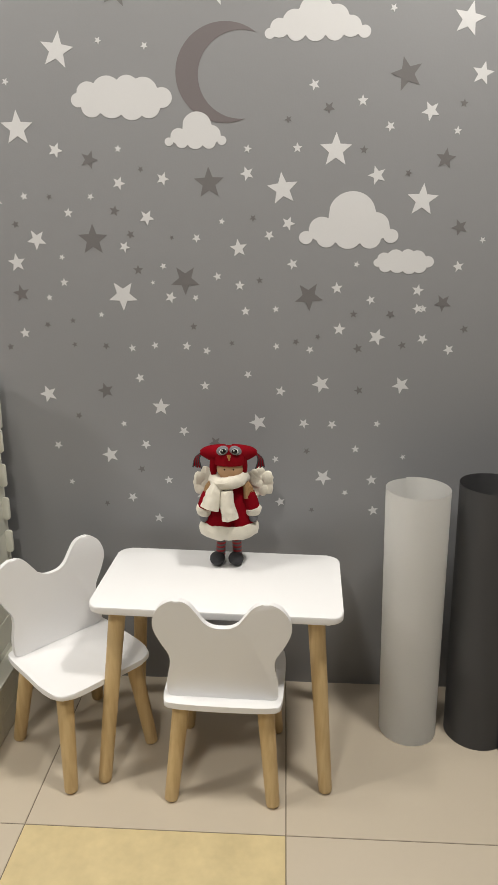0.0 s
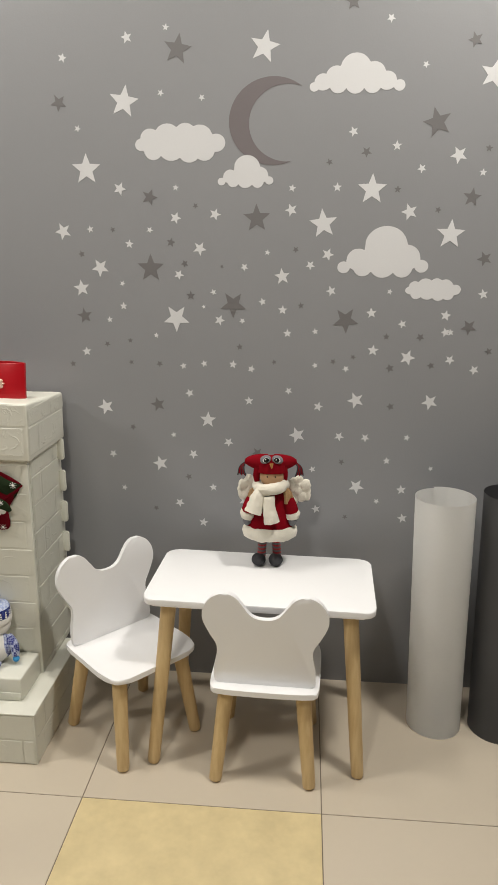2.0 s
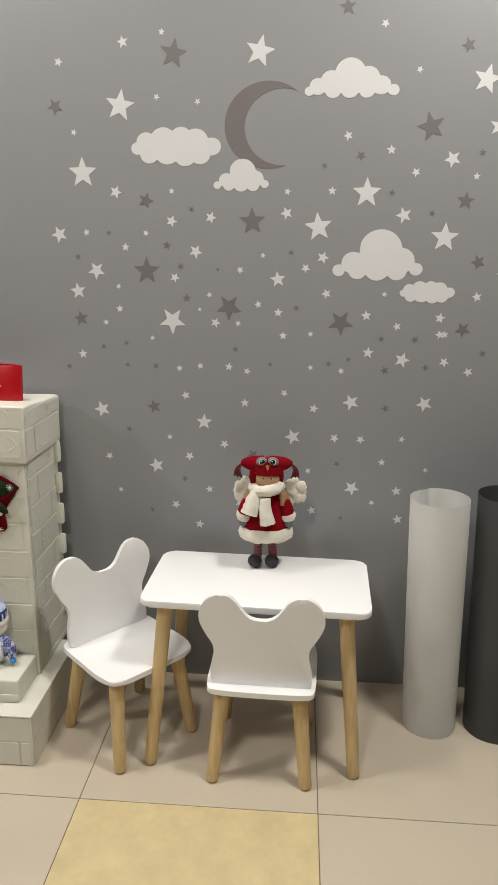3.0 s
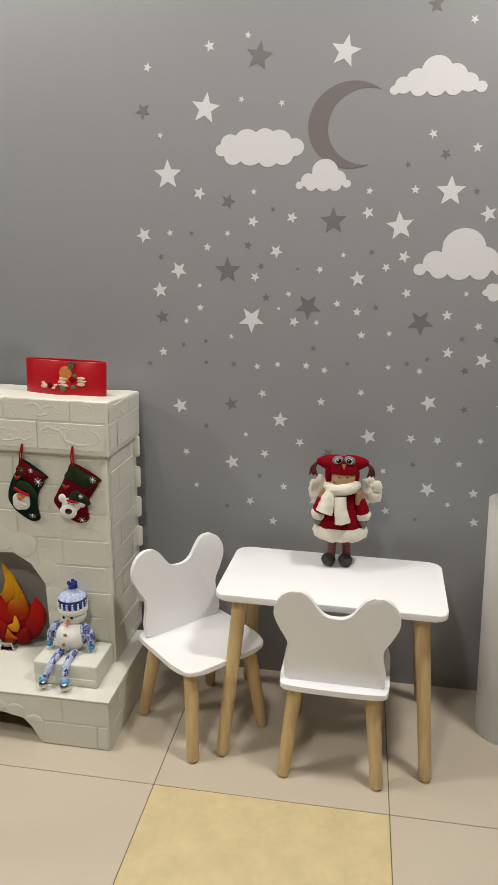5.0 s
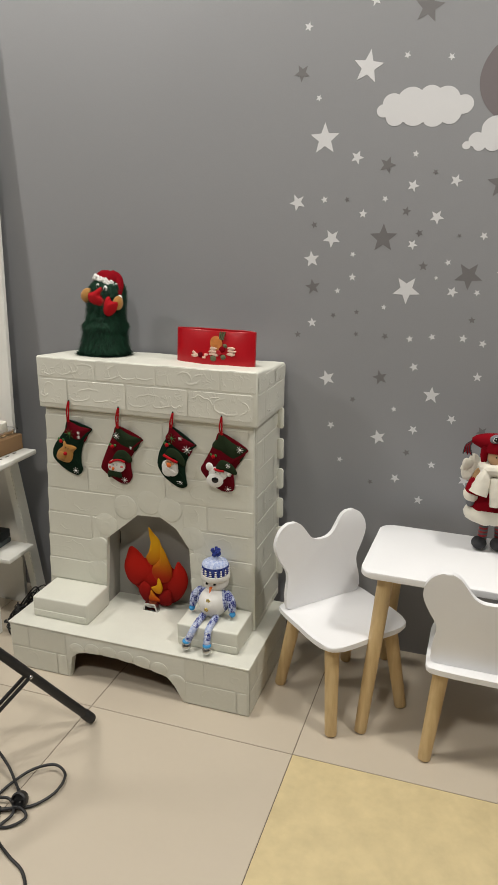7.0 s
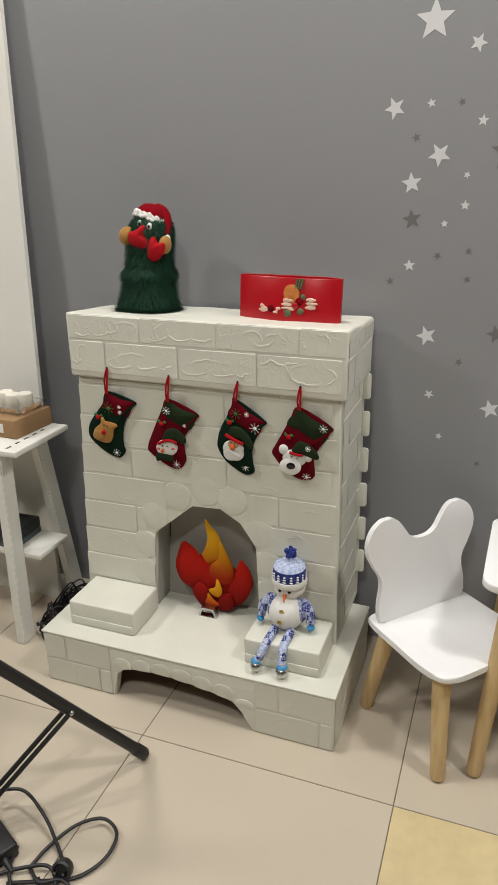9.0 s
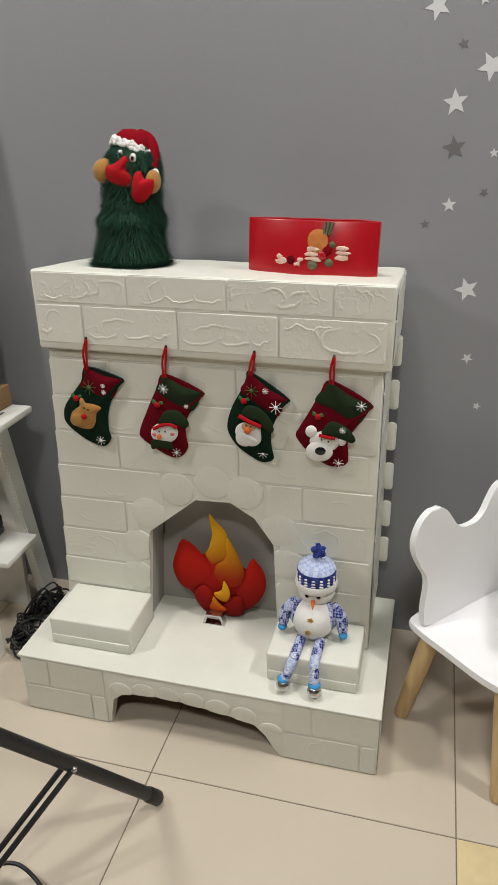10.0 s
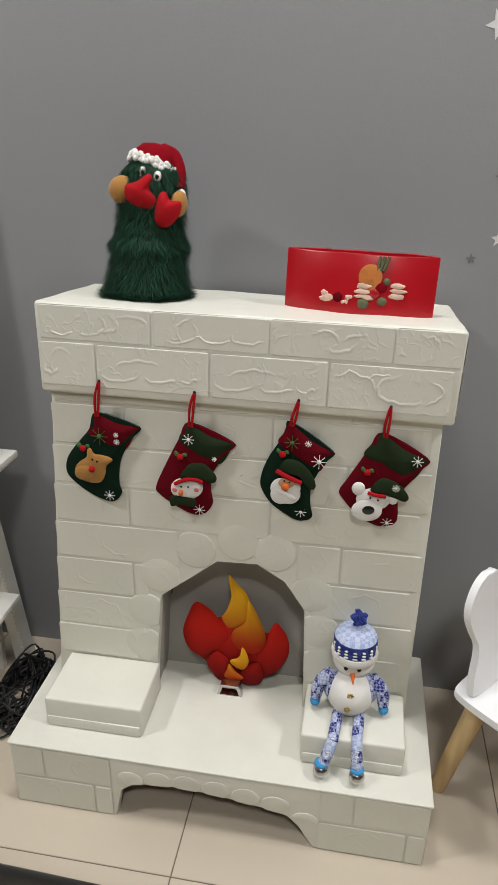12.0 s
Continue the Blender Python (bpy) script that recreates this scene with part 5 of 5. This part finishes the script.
# ---- bear-eared chairs ----
def bear_chair(m, label, lean=3.5):
    t = thing("kids_chair", label, "chair", m, group="chairs at the play table")
    seat = [(-0.120, -0.138), (0.0, -0.143), (0.120, -0.138), (0.143, -0.115), (0.147, -0.02), (0.146, 0.085), (0.118, 0.138), (0.0, 0.144), (-0.118, 0.138), (-0.146, 0.085), (-0.147, -0.02), (-0.143, -0.115)]
    part("seat", soft_slab(bmesh.new(), smooth_loop([(x * 0.96, y * 0.95) for x, y in seat], 5), 0.255, 0.270, "z", r=0.004), WHITE_LACQUER, t, "white lacquered seat with rounded corners")
    halfway = [(0.022, 0.4565), (0.041, 0.468), (0.058, 0.490), (0.078, 0.512), (0.107, 0.5205), (0.139, 0.507), (0.159, 0.478), (0.161, 0.447), (0.145, 0.412), (0.127, 0.382), (0.1245, 0.357), (0.131, 0.325), (0.133, 0.30), (0.126, 0.2705)]
    loop = [(0.0, 0.454)] + halfway + [(0.06, 0.2702), (-0.06, 0.2702)] + [(-x, z) for x, z in halfway[::-1]]
    bm = bmesh.new()
    soft_slab(bm, smooth_loop([(x * 0.965, 0.2705 + (z - 0.2705) * 1.03) for x, z in loop], 5), -0.007, 0.007, "y", r=0.004)
    part("backrest", bm, WHITE_LACQUER, t, "white backrest with two rounded bear ears", place=Matrix.Translation((0, -0.097, 0.271)) @ pose(0, 0, 0, lean) @ Matrix.Translation((0, 0, -0.271)))
    for sx in (-1, 1):
        for sy in (-1, 1):
            part("leg", turned_leg((sx * 0.098, sy * 0.088, 0.255), (sx * 0.122, sy * (0.127 if sy > 0 else 0.134), 0.002), 0.0165, 0.0205), BEECH, t, "round tapered beech leg")
    return t


bear_chair(pose(-0.051, 1.673, 0, 0, 0, -1.6), "white children's chair with bear ears tucked under the table")
bear_chair(pose(-0.436, 1.729, 0, 0, 0, -132), "white children's chair with bear ears turned beside the table", 5.0)

# ---- doll on the table ----
bm = bmesh.new()
# 0 red, 1 fleece, 2 charcoal, 3 grey, 4 stripes, 5 beige, 6 wool, 7 bead, 8 white, 9 ochre
for s in (-1, 1):
    ball(bm, (s * 0.026 - 0.006, -0.012, 0.016), (0.022, 0.029, 0.016), mat=2, u=18, v=10)
    tube(bm, [(s * 0.024, 0.004, 0.022), (s * 0.020, 0.006, 0.09)], 0.0135, n=14, mat=4)
lathe(bm, [(0.0, 0.105), (0.074, 0.103), (0.072, 0.12), (0.060, 0.155), (0.047, 0.19), (0.036, 0.218), (0.0, 0.225)], 28, mat=0, squash=(1, 0.75))
hem = [(0.064, 0.120), (0.074, 0.119), (0.081, 0.110), (0.083, 0.099), (0.080, 0.088), (0.070, 0.083), (0.060, 0.085)]
first = len(bm.verts)
lathe(bm, hem, 40, mat=1, squash=(1, 0.78))
bm.verts.ensure_lookup_table()
for v in bm.verts[first:]:
    v.co += v.co.normalized() * 0.004 * noise.noise(v.co * 55)
for s in (-1, 1):
    tube(bm, spline([(s * 0.034, 0, 0.210), (s * 0.056, -0.008, 0.185), (s * 0.066, -0.016, 0.155)]), [0.017 + 0.005 * k / 16 for k in range(17)], n=14, mat=0)
    lathe(bm, [(0.014, 0.010), (0.021, 0.009), (0.0245, 0.0), (0.021, -0.009), (0.014, -0.010)], 18, pose(s * 0.067, -0.017, 0.153, 8, s * -14, 0), mat=1)
    ball(bm, (s * 0.068, -0.022, 0.136), (0.013, 0.014, 0.015), mat=3)
    # wings
    w = 1.0 if s > 0 else 0.76
    for k in range(26):
        along, up = (k % 7) / 6, (k // 7) / 3
        at = (s * w * (0.040 + 0.066 * along), 0.030 + 0.004 * math.sin(k * 2.1), 0.182 + 0.050 * up * (0.55 + 0.45 * along) + 0.010 * along + 0.003 * math.sin(k * 5.3))
        ball(bm, at, (0.0185, 0.011, 0.0175), mat=1, u=12, v=8, rough=0.002)
    # plaits
    for k in range(4):
        tube(bm, spline([(s * 0.036, -0.012, 0.232), (s * (0.046 + 0.004 * k), -0.022 + 0.004 * k, 0.212), (s * (0.048 + 0.006 * k), -0.024 + 0.004 * k, 0.186 - 0.003 * k)]), 0.0065, n=7, mat=6)
ball(bm, (0.004, -0.008, 0.262), (0.037, 0.034, 0.033), mat=5, u=20, v=14)
# scarf
tube(bm, spline([(-0.040, 0.004, 0.230), (-0.028, -0.034, 0.228), (0.004, -0.043, 0.232), (0.032, -0.028, 0.236), (0.042, 0.006, 0.232)]), 0.0165, n=12, mat=1)
tube(bm, spline([(-0.030, -0.034, 0.224), (-0.040, -0.044, 0.200), (-0.050, -0.050, 0.168)]), [0.018 + 0.008 * k / 16 for k in range(17)], n=12, mat=1)
tube(bm, spline([(-0.004, -0.045, 0.212), (-0.002, -0.052, 0.180), (0.006, -0.056, 0.142)]), [0.017 + 0.006 * k / 16 for k in range(17)], n=12, mat=1)
# cap with two corners, tassels and round eyes
lathe(bm, [(0.0435, 0.270), (0.0445, 0.276), (0.043, 0.292), (0.037, 0.306), (0.020, 0.315), (0, 0.317)], 26, pose(0.003, -0.002, 0.269, -8, 0, 0) @ Matrix.Translation((0, 0, -0.270)), mat=0)
for s in (-1, 1):
    tube(bm, spline([(s * 0.012, 0.002, 0.292), (s * 0.040, 0.002, 0.296), (s * 0.062, 0.002, 0.298), (s * 0.076, 0.004, 0.297)], 6), [0.027 - 0.020 * (k / 18) ** 1.2 for k in range(19)], n=14, mat=0)
    tube(bm, spline([(s * 0.036, -0.008, 0.286), (s * 0.041, -0.008, 0.262), (s * 0.040, -0.006, 0.244)], 6), [0.014 - 0.006 * k / 12 for k in range(13)], n=12, mat=0)
    for k in range(7):
        tube(bm, spline([(s * 0.074, 0.006, 0.296), (s * (0.080 + 0.002 * k), -0.002 + 0.002 * k, 0.280), (s * (0.074 + 0.004 * k), -0.004 + 0.002 * k, 0.257 + 0.002 * (k % 3))], 5), 0.0021, n=5, mat=0 if k % 2 else 2)
    ball(bm, (0.002 + s * 0.0175, -0.034, 0.313), (0.0165, 0.006, 0.0115), mat=3, rot=(-18, s * 14, 0))
    ball(bm, (0.002 + s * 0.0165, -0.0375, 0.3125), (0.0105, 0.004, 0.0078), mat=8, rot=(-18, s * 14, 0), u=12, v=8)
    ball(bm, (0.002 + s * 0.0155, -0.0395, 0.3125), (0.0082, 0.004, 0.0068), mat=7, rot=(-18, s * 14, 0), u=12, v=8)
    # tiny white ball on the black bead stands in for its highlight
    ball(bm, (0.002 + s * 0.0155 - 0.002, -0.0432, 0.3150), (0.002, 0.001, 0.002), mat=8, u=8, v=5)
    ball(bm, (0.002 + s * 0.012, -0.0405, 0.266), (0.0022, 0.0015, 0.0022), mat=7, u=8, v=5)
tube(bm, [(0.002, -0.044, 0.304), (0.003, -0.050, 0.292)], [0.006, 0.0015], n=8, mat=9)
bm.normal_update()
fleece = {v for f in bm.faces if f.material_index == 1 for v in f.verts}
for v in fleece:
    v.co += v.normal * 0.0035 * noise.noise(v.co * 70)
single("winter_doll", bm, [RED_FELT, CREAM_FUR, DARK_GREY_FELT, GREY_FELT, STRIPED, SKIN_FELT, HAIR, BLACK_BEAD, WHITE_FELT, OCHRE_FELT], "winter doll in red coat, fleece scarf and owl cap", "doll", pose(-0.061, 1.866, 0.4702, 0, 0, 3) @ Matrix.Diagonal((0.93, 0.95, 1.018, 1)))

# ---- rolled plastic sheets ----
def sheet_roll(x, y, r, h, mat, label, start, lean=(0, 0), turns=1.18, flare=0.004):
    bm = bmesh.new()
    n, thick = 84, 0.0016
    rows = []
    for z in (0.0, h * 0.5, h):
        lp = []
        for k in range(n + 1):
            s = k / n
            a = radians(start) + s * turns * 2 * math.pi
            rr = r * (1 - 0.06 * s * turns) + flare * (z / h)
            drop = 0.006 * (1 - s) if z == h else 0
            lp.append((rr * math.cos(a) + lean[0] * z / h, rr * math.sin(a) + lean[1] * z / h, z - drop))
        rows.append([bm.verts.new(p) for p in lp])
    for a, b in zip(rows, rows[1:]):
        for k in range(n):
            bm.faces.new((a[k], a[k + 1], b[k + 1], b[k]))
    bmesh.ops.solidify(bm, geom=bm.faces[:], thickness=thick)
    single("rolled_sheet", bm, mat, label, "rolled sheet", pose(x, y, 0), group="rolled plastic sheets")


sheet_roll(0.432, 1.830, 0.079, 0.700, WHITE_PVC, "white plastic sheet rolled up, standing upright on the floor", 40, (-0.016, 0.012))
sheet_roll(0.615, 1.828, 0.086, 0.716, GREY_PVC, "dark grey plastic sheet rolled up, standing upright", -62, (-0.012, 0.01), 1.3)
sheet_roll(0.795, 1.826, 0.088, 0.725, BLACK_PVC, "black plastic sheet rolled up, standing upright", 60, (-0.01, 0.01))

# ---- white side shelf ----
shelf = thing("side_shelf", "white painted two-tier side shelf with slanting legs", "shelf", pose(-1.80, 1.775, 0))
bm = boxed(-0.25, 0.263, -0.118, 0.118, 0.585, 0.602, bevel=0.004)
part("shelf_top", bm, WHITE_PAINTED, shelf, "white top board with a row of slots")
for k in range(6):
    bm = bmesh.new()
    prism(bm, round_rect(-0.009, 0.009, -0.0028, 0.0028, 0.0026, 4), 0.6021, 0.6026, "z")
    part("slot", bm, BLACK_RUBBER, shelf, "dark slot in the top", smooth=False, place=pose(0.222, -0.09 + 0.036 * k, 0, 0, 0, 88) if k < 5 else pose(0.18, -0.095, 0))
for sx in (-1, 1):
    for sy in (-1, 1):
        bm = bmesh.new()
        a, b = Vector((sx * 0.180, sy * 0.075, 0.585)), Vector((sx * 0.190, sy * (0.158 if sy > 0 else 0.105), 0.0))
        w, d = 0.024, 0.015
        lo = [bm.verts.new(b + Vector((i * d, j * w, 0))) for i, j in ((-1, -1), (1, -1), (1, 1), (-1, 1))]
        hi = [bm.verts.new(a + Vector((i * d, j * w, 0))) for i, j in ((-1, -1), (1, -1), (1, 1), (-1, 1))]
        bm.faces.new(lo[::-1]), bm.faces.new(hi)
        for i in range(4):
            bm.faces.new((lo[i], lo[(i + 1) % 4], hi[(i + 1) % 4], hi[i]))
        bmesh.ops.bevel(bm, geom=bm.edges[:], offset=0.003, segments=2, affect="EDGES")
        part("leg", bm, WHITE_PAINTED, shelf)
part("lower_shelf", boxed(-0.25, 0.252, -0.068, 0.068, 0.254, 0.270, bevel=0.004), WHITE_PAINTED, shelf)

carton = thing("cardboard_box", "flat brown cardboard box on the white shelf", "box", pose(-1.690, 1.822, 0.6028, 0, 0, -4))
part("carton", boxed(-0.10, 0.10, -0.076, 0.072, 0.0, 0.052, bevel=0.002), CARDBOARD, carton)
part("label", boxed(0.030, 0.058, -0.0766, -0.0762, 0.014, 0.040), PAPER, carton, "small white paper label", smooth=False)
tray = thing("candle_tray", "clear plastic tray with white candles on the cardboard box", "tray", pose(-1.672, 1.838, 0.6552, 0, 0, -6))
bm = bmesh.new()
rings = [[bm.verts.new((x, y, z)) for x, y in round_rect(-a, a, -b, b, 0.012, 4)] for a, b, z in ((0.062, 0.044, 0.0), (0.070, 0.052, 0.020), (0.076, 0.058, 0.020), (0.076, 0.058, 0.0185), (0.0685, 0.0505, 0.0185), (0.0605, 0.0425, 0.0015))]
for a, b in zip(rings, rings[1:]):
    for k in range(len(a)):
        bm.faces.new((a[k], a[(k + 1) % len(a)], b[(k + 1) % len(a)], b[k]))
bm.faces.new(rings[0][::-1]), bm.faces.new(rings[-1])
part("tray_shell", bm, CLEAR, tray)
for x, y in ((-0.032, 0.006), (0.006, -0.008), (0.034, 0.012)):
    bm = bmesh.new()
    lathe(bm, [(0.0, 0.0025), (0.021, 0.0025), (0.022, 0.006), (0.0215, 0.040), (0.019, 0.046), (0.010, 0.044), (0, 0.0435)], 22, pose(x, y, 0, 2, 3, 0))
    part("candle", bm, WAX, tray, "short white wax candle")

stack = thing("dark_box", "flat black box with a slate edge on the lower shelf", "box", pose(-1.750, 1.772, 0.2705, 0, 0, 2))
part("box_base", boxed(-0.15, 0.115, -0.058, 0.06, 0.0, 0.016, bevel=0.002), TEAL_BOX, stack, "slate grey lower tray")
part("box_lid", boxed(-0.152, 0.112, -0.062, 0.064, 0.0165, 0.048, bevel=0.003), DARK_BOX, stack)
figurine = bmesh.new()
ball(figurine, (0, 0, 0.026), (0.016, 0.014, 0.026), rough=0.006)
ball(figurine, (0.006, -0.002, 0.062), (0.011, 0.011, 0.014), rough=0.005)
tube(figurine, spline([(0.01, 0, 0.07), (0.018, 0, 0.084), (0.014, 0, 0.096)]), 0.003, n=6)
single("figurine", figurine, DARK_BOX, "small black ornament standing on the dark box", "ornament", pose(-1.735, 1.79, 0.319))

# tangle of fairy-light wire between shelf and fireplace
rng = random.Random(21)
bm = bmesh.new()
for s in range(14):
    pts = []
    a = rng.uniform(0, 6.3)
    for k in range(16):
        a += rng.uniform(0.5, 1.2) * (1 if s % 2 else -1)
        r = rng.uniform(0.3, 1.0)
        pts.append((0.058 * r * math.cos(a), 0.115 * r * math.sin(a), 0.003 + abs(rng.gauss(0, 0.05)) * (1.35 - r)))
    tube(bm, [Vector((p.x, p.y, max(p.z, 0.0022))) for p in spline(pts, 6)], 0.0023, n=5)
for k in range(40):
    a, r = rng.uniform(0, 6.3), rng.uniform(0.2, 1.0)
    p = Vector((0.058 * r * math.cos(a), 0.115 * r * math.sin(a), rng.uniform(0.004, 0.075) * (1.2 - 0.8 * r) + 0.003))
    tube(bm, [p, p + Vector((rng.uniform(-0.012, 0.012), rng.uniform(-0.012, 0.012), rng.uniform(0, 0.01)))], [0.0032, 0.0022], n=6)
single("fairy_light_string", bm, BLACK_RUBBER, "tangled black string of unlit fairy lights on the floor", "string lights", pose(-1.553, 1.80, 0) @ Matrix.Diagonal((1.1, 1.15, 1, 1)))

# ---- tripod stand and its cables ----
stand = thing("light_stand", "folding black metal tripod stand on the tiles", "tripod", pose(-1.312, 1.065, 0))
FOOT = Vector((-1.062, 1.388, 0.016)) - Vector((-1.312, 1.065, 0))
HUB = Vector((0, 0, 0.56))
foot_dirs = [FOOT, Vector((-0.405, 0.055, 0.016)), Vector((0.155, -0.378, 0.016))]
for f in foot_dirs:
    bm = bmesh.new()
    tube(bm, [f + (HUB - f) * 0.012, HUB], 0.0125, n=14)
    leg = part("leg", bm, BLACK_METAL, stand)
    bm = bmesh.new()
    d = (HUB - f).normalized()
    tube(bm, [f - d * 0.006, f, f + d * 0.03, f + d * 0.034], [0.011, 0.0145, 0.0145, 0.0125], n=14)
    part("rubber_foot", bm, BLACK_RUBBER, leg)
    joint = f + (HUB - f) * 0.37
    bm = bmesh.new()
    for e in (-1, 1):
        off = Vector((f.y, -f.x, 0)).normalized() * 0.0105 * e
        tube(bm, [joint + off, Vector((0, 0, 0.016)) + off], 0.0052, n=8)
    part("brace", bm, BLACK_METAL, stand, "pair of thin black brace bars")
    bm = bmesh.new()
    ball(bm, joint + Vector((f.y, -f.x, 0)).normalized() * 0.013, 0.0055, u=10, v=8)
    part("rivet", bm, STEEL, stand)
bm = bmesh.new()
tube(bm, [(0, 0, 0.012), (0, 0, 1.0)], 0.012, n=14)
part("pole", bm, BLACK_METAL, stand)
bm = bmesh.new()
lathe(bm, [(0.0125, 0.53), (0.026, 0.535), (0.026, 0.585), (0.0125, 0.59)], 18)
part("collar", bm, BLACK_METAL, stand)

bm = boxed(-0.15, 0.055, -0.028, 0.030, 0.0, 0.034, bevel=0.006, seg=3)
adapter = thing("power_adapter", "black power adapter brick lying on the tiled floor", "power adapter", pose(-1.238, 1.086, 0.0005, 0, 0, -26))
part("case", bm, BLACK_RUBBER, adapter)
bm = bmesh.new()
tube(bm, [(0.054, 0, 0.014), (0.062, 0, 0.014), (0.085, 0, 0.010)], [0.008, 0.007, 0.0045], n=10)
part("strain_relief", bm, BLACK_RUBBER, adapter)

cables = thing("power_cable", "looped black power cable with a round plug on the floor", "cable", pose(-1.10, 1.10, 0))


def cable(pts, r=0.0036):
    bm = bmesh.new()
    tube(bm, [Vector((p.x, p.y, max(p.z, r + 0.0004))) for p in spline([(x + 1.10, y - 1.10, z) for x, y, z in pts], 10)], r, n=8)
    part("wire", bm, BLACK_RUBBER, cables)


cable([(-1.30, 1.165, 0.044), (-1.235, 1.185, 0.05), (-1.165, 1.16, 0.03), (-1.112, 1.125, 0.012), (-1.078, 1.098, 0.010)])
cable([(-1.14, 1.07, 0.004), (-1.128, 1.12, 0.010), (-1.10, 1.175, 0.016), (-1.055, 1.205, 0.018), (-1.012, 1.185, 0.016), (-1.008, 1.135, 0.010), (-1.04, 1.085, 0.006), (-1.10, 1.055, 0.006), (-1.16, 1.03, 0.005)])
cable([(-1.14, 1.072, 0.004), (-1.10, 1.05, 0.009), (-1.06, 1.065, 0.014), (-1.03, 1.05, 0.009), (-1.06, 1.015, 0.004), (-1.12, 1.01, 0.004), (-1.17, 1.05, 0.008), (-1.19, 1.10, 0.006)])
cable([(-1.11, 1.06, 0.004), (-1.085, 1.02, 0.004), (-1.06, 0.985, 0.004), (-1.005, 0.955, 0.004), (-0.95, 0.93, 0.004), (-0.91, 0.88, 0.004), (-0.90, 0.8, 0.004)])
cable([(-1.20, 1.03, 0.004), (-1.15, 1.06, 0.012), (-1.10, 1.08, 0.014), (-1.065, 1.05, 0.010), (-1.075, 1.005, 0.004), (-1.04, 0.96, 0.004), (-1.0, 0.90, 0.004), (-0.98, 0.82, 0.004)])
bm = bmesh.new()
lathe(bm, [(0.0, 0.0), (0.017, 0.001), (0.019, 0.006), (0.019, 0.020), (0.0155, 0.024), (0.0145, 0.0235), (0.0145, 0.016), (0, 0.016)], 22, pose(1.10 - 1.068, 1.090 - 1.10, 0.016, 62, 0, 10))
plug = part("plug", bm, BLACK_RUBBER, cables, "round black plug")
for s in (-1, 1):
    bm = bmesh.new()
    tube(bm, [(0, 0, 0.015), (0, 0, 0.030)], 0.0024, n=8)
    part("pin", bm, STEEL, plug, "steel plug pin", place=pose(1.10 - 1.068, 1.090 - 1.10, 0.016, 62, 0, 10) @ Matrix.Translation((s * 0.0085, 0, 0)))

# ---- floor tiles ----
bm = bmesh.new()
w = 0.3 - 0.0011
lo = [bm.verts.new((x, y, -0.0075)) for x, y in ((-w, -w), (w, -w), (w, w), (-w, w))]
mi = [bm.verts.new((x, y, -0.0008)) for x, y in ((-w, -w), (w, -w), (w, w), (-w, w))]
hi = [bm.verts.new((x, y, 0.0)) for x, y in ((-w + 0.0008, -w + 0.0008), (w - 0.0008, -w + 0.0008), (w - 0.0008, w - 0.0008), (-w + 0.0008, w - 0.0008))]
bm.faces.new(hi)
for a, b in ((lo, mi), (mi, hi)):
    for i in range(4):
        bm.faces.new((a[i], a[(i + 1) % 4], b[(i + 1) % 4], b[i]))
beige = mesh_of("tile", bm, TILE, smooth=False)
yellow = beige.copy()
yellow.materials.clear()
yellow.materials.append(YELLOW_TILE)
for i in range(12):
    for j in range(9):
        x, y = -0.502 + 0.6 * (i - 6) + 0.3, 1.452 - 0.6 * (j - 1) - 0.3
        part("tile", yellow if (i, j) == (6, 1) else beige, None, floor, "yellow marbled tile" if (i, j) == (6, 1) else "", place=pose(x, y, 0))
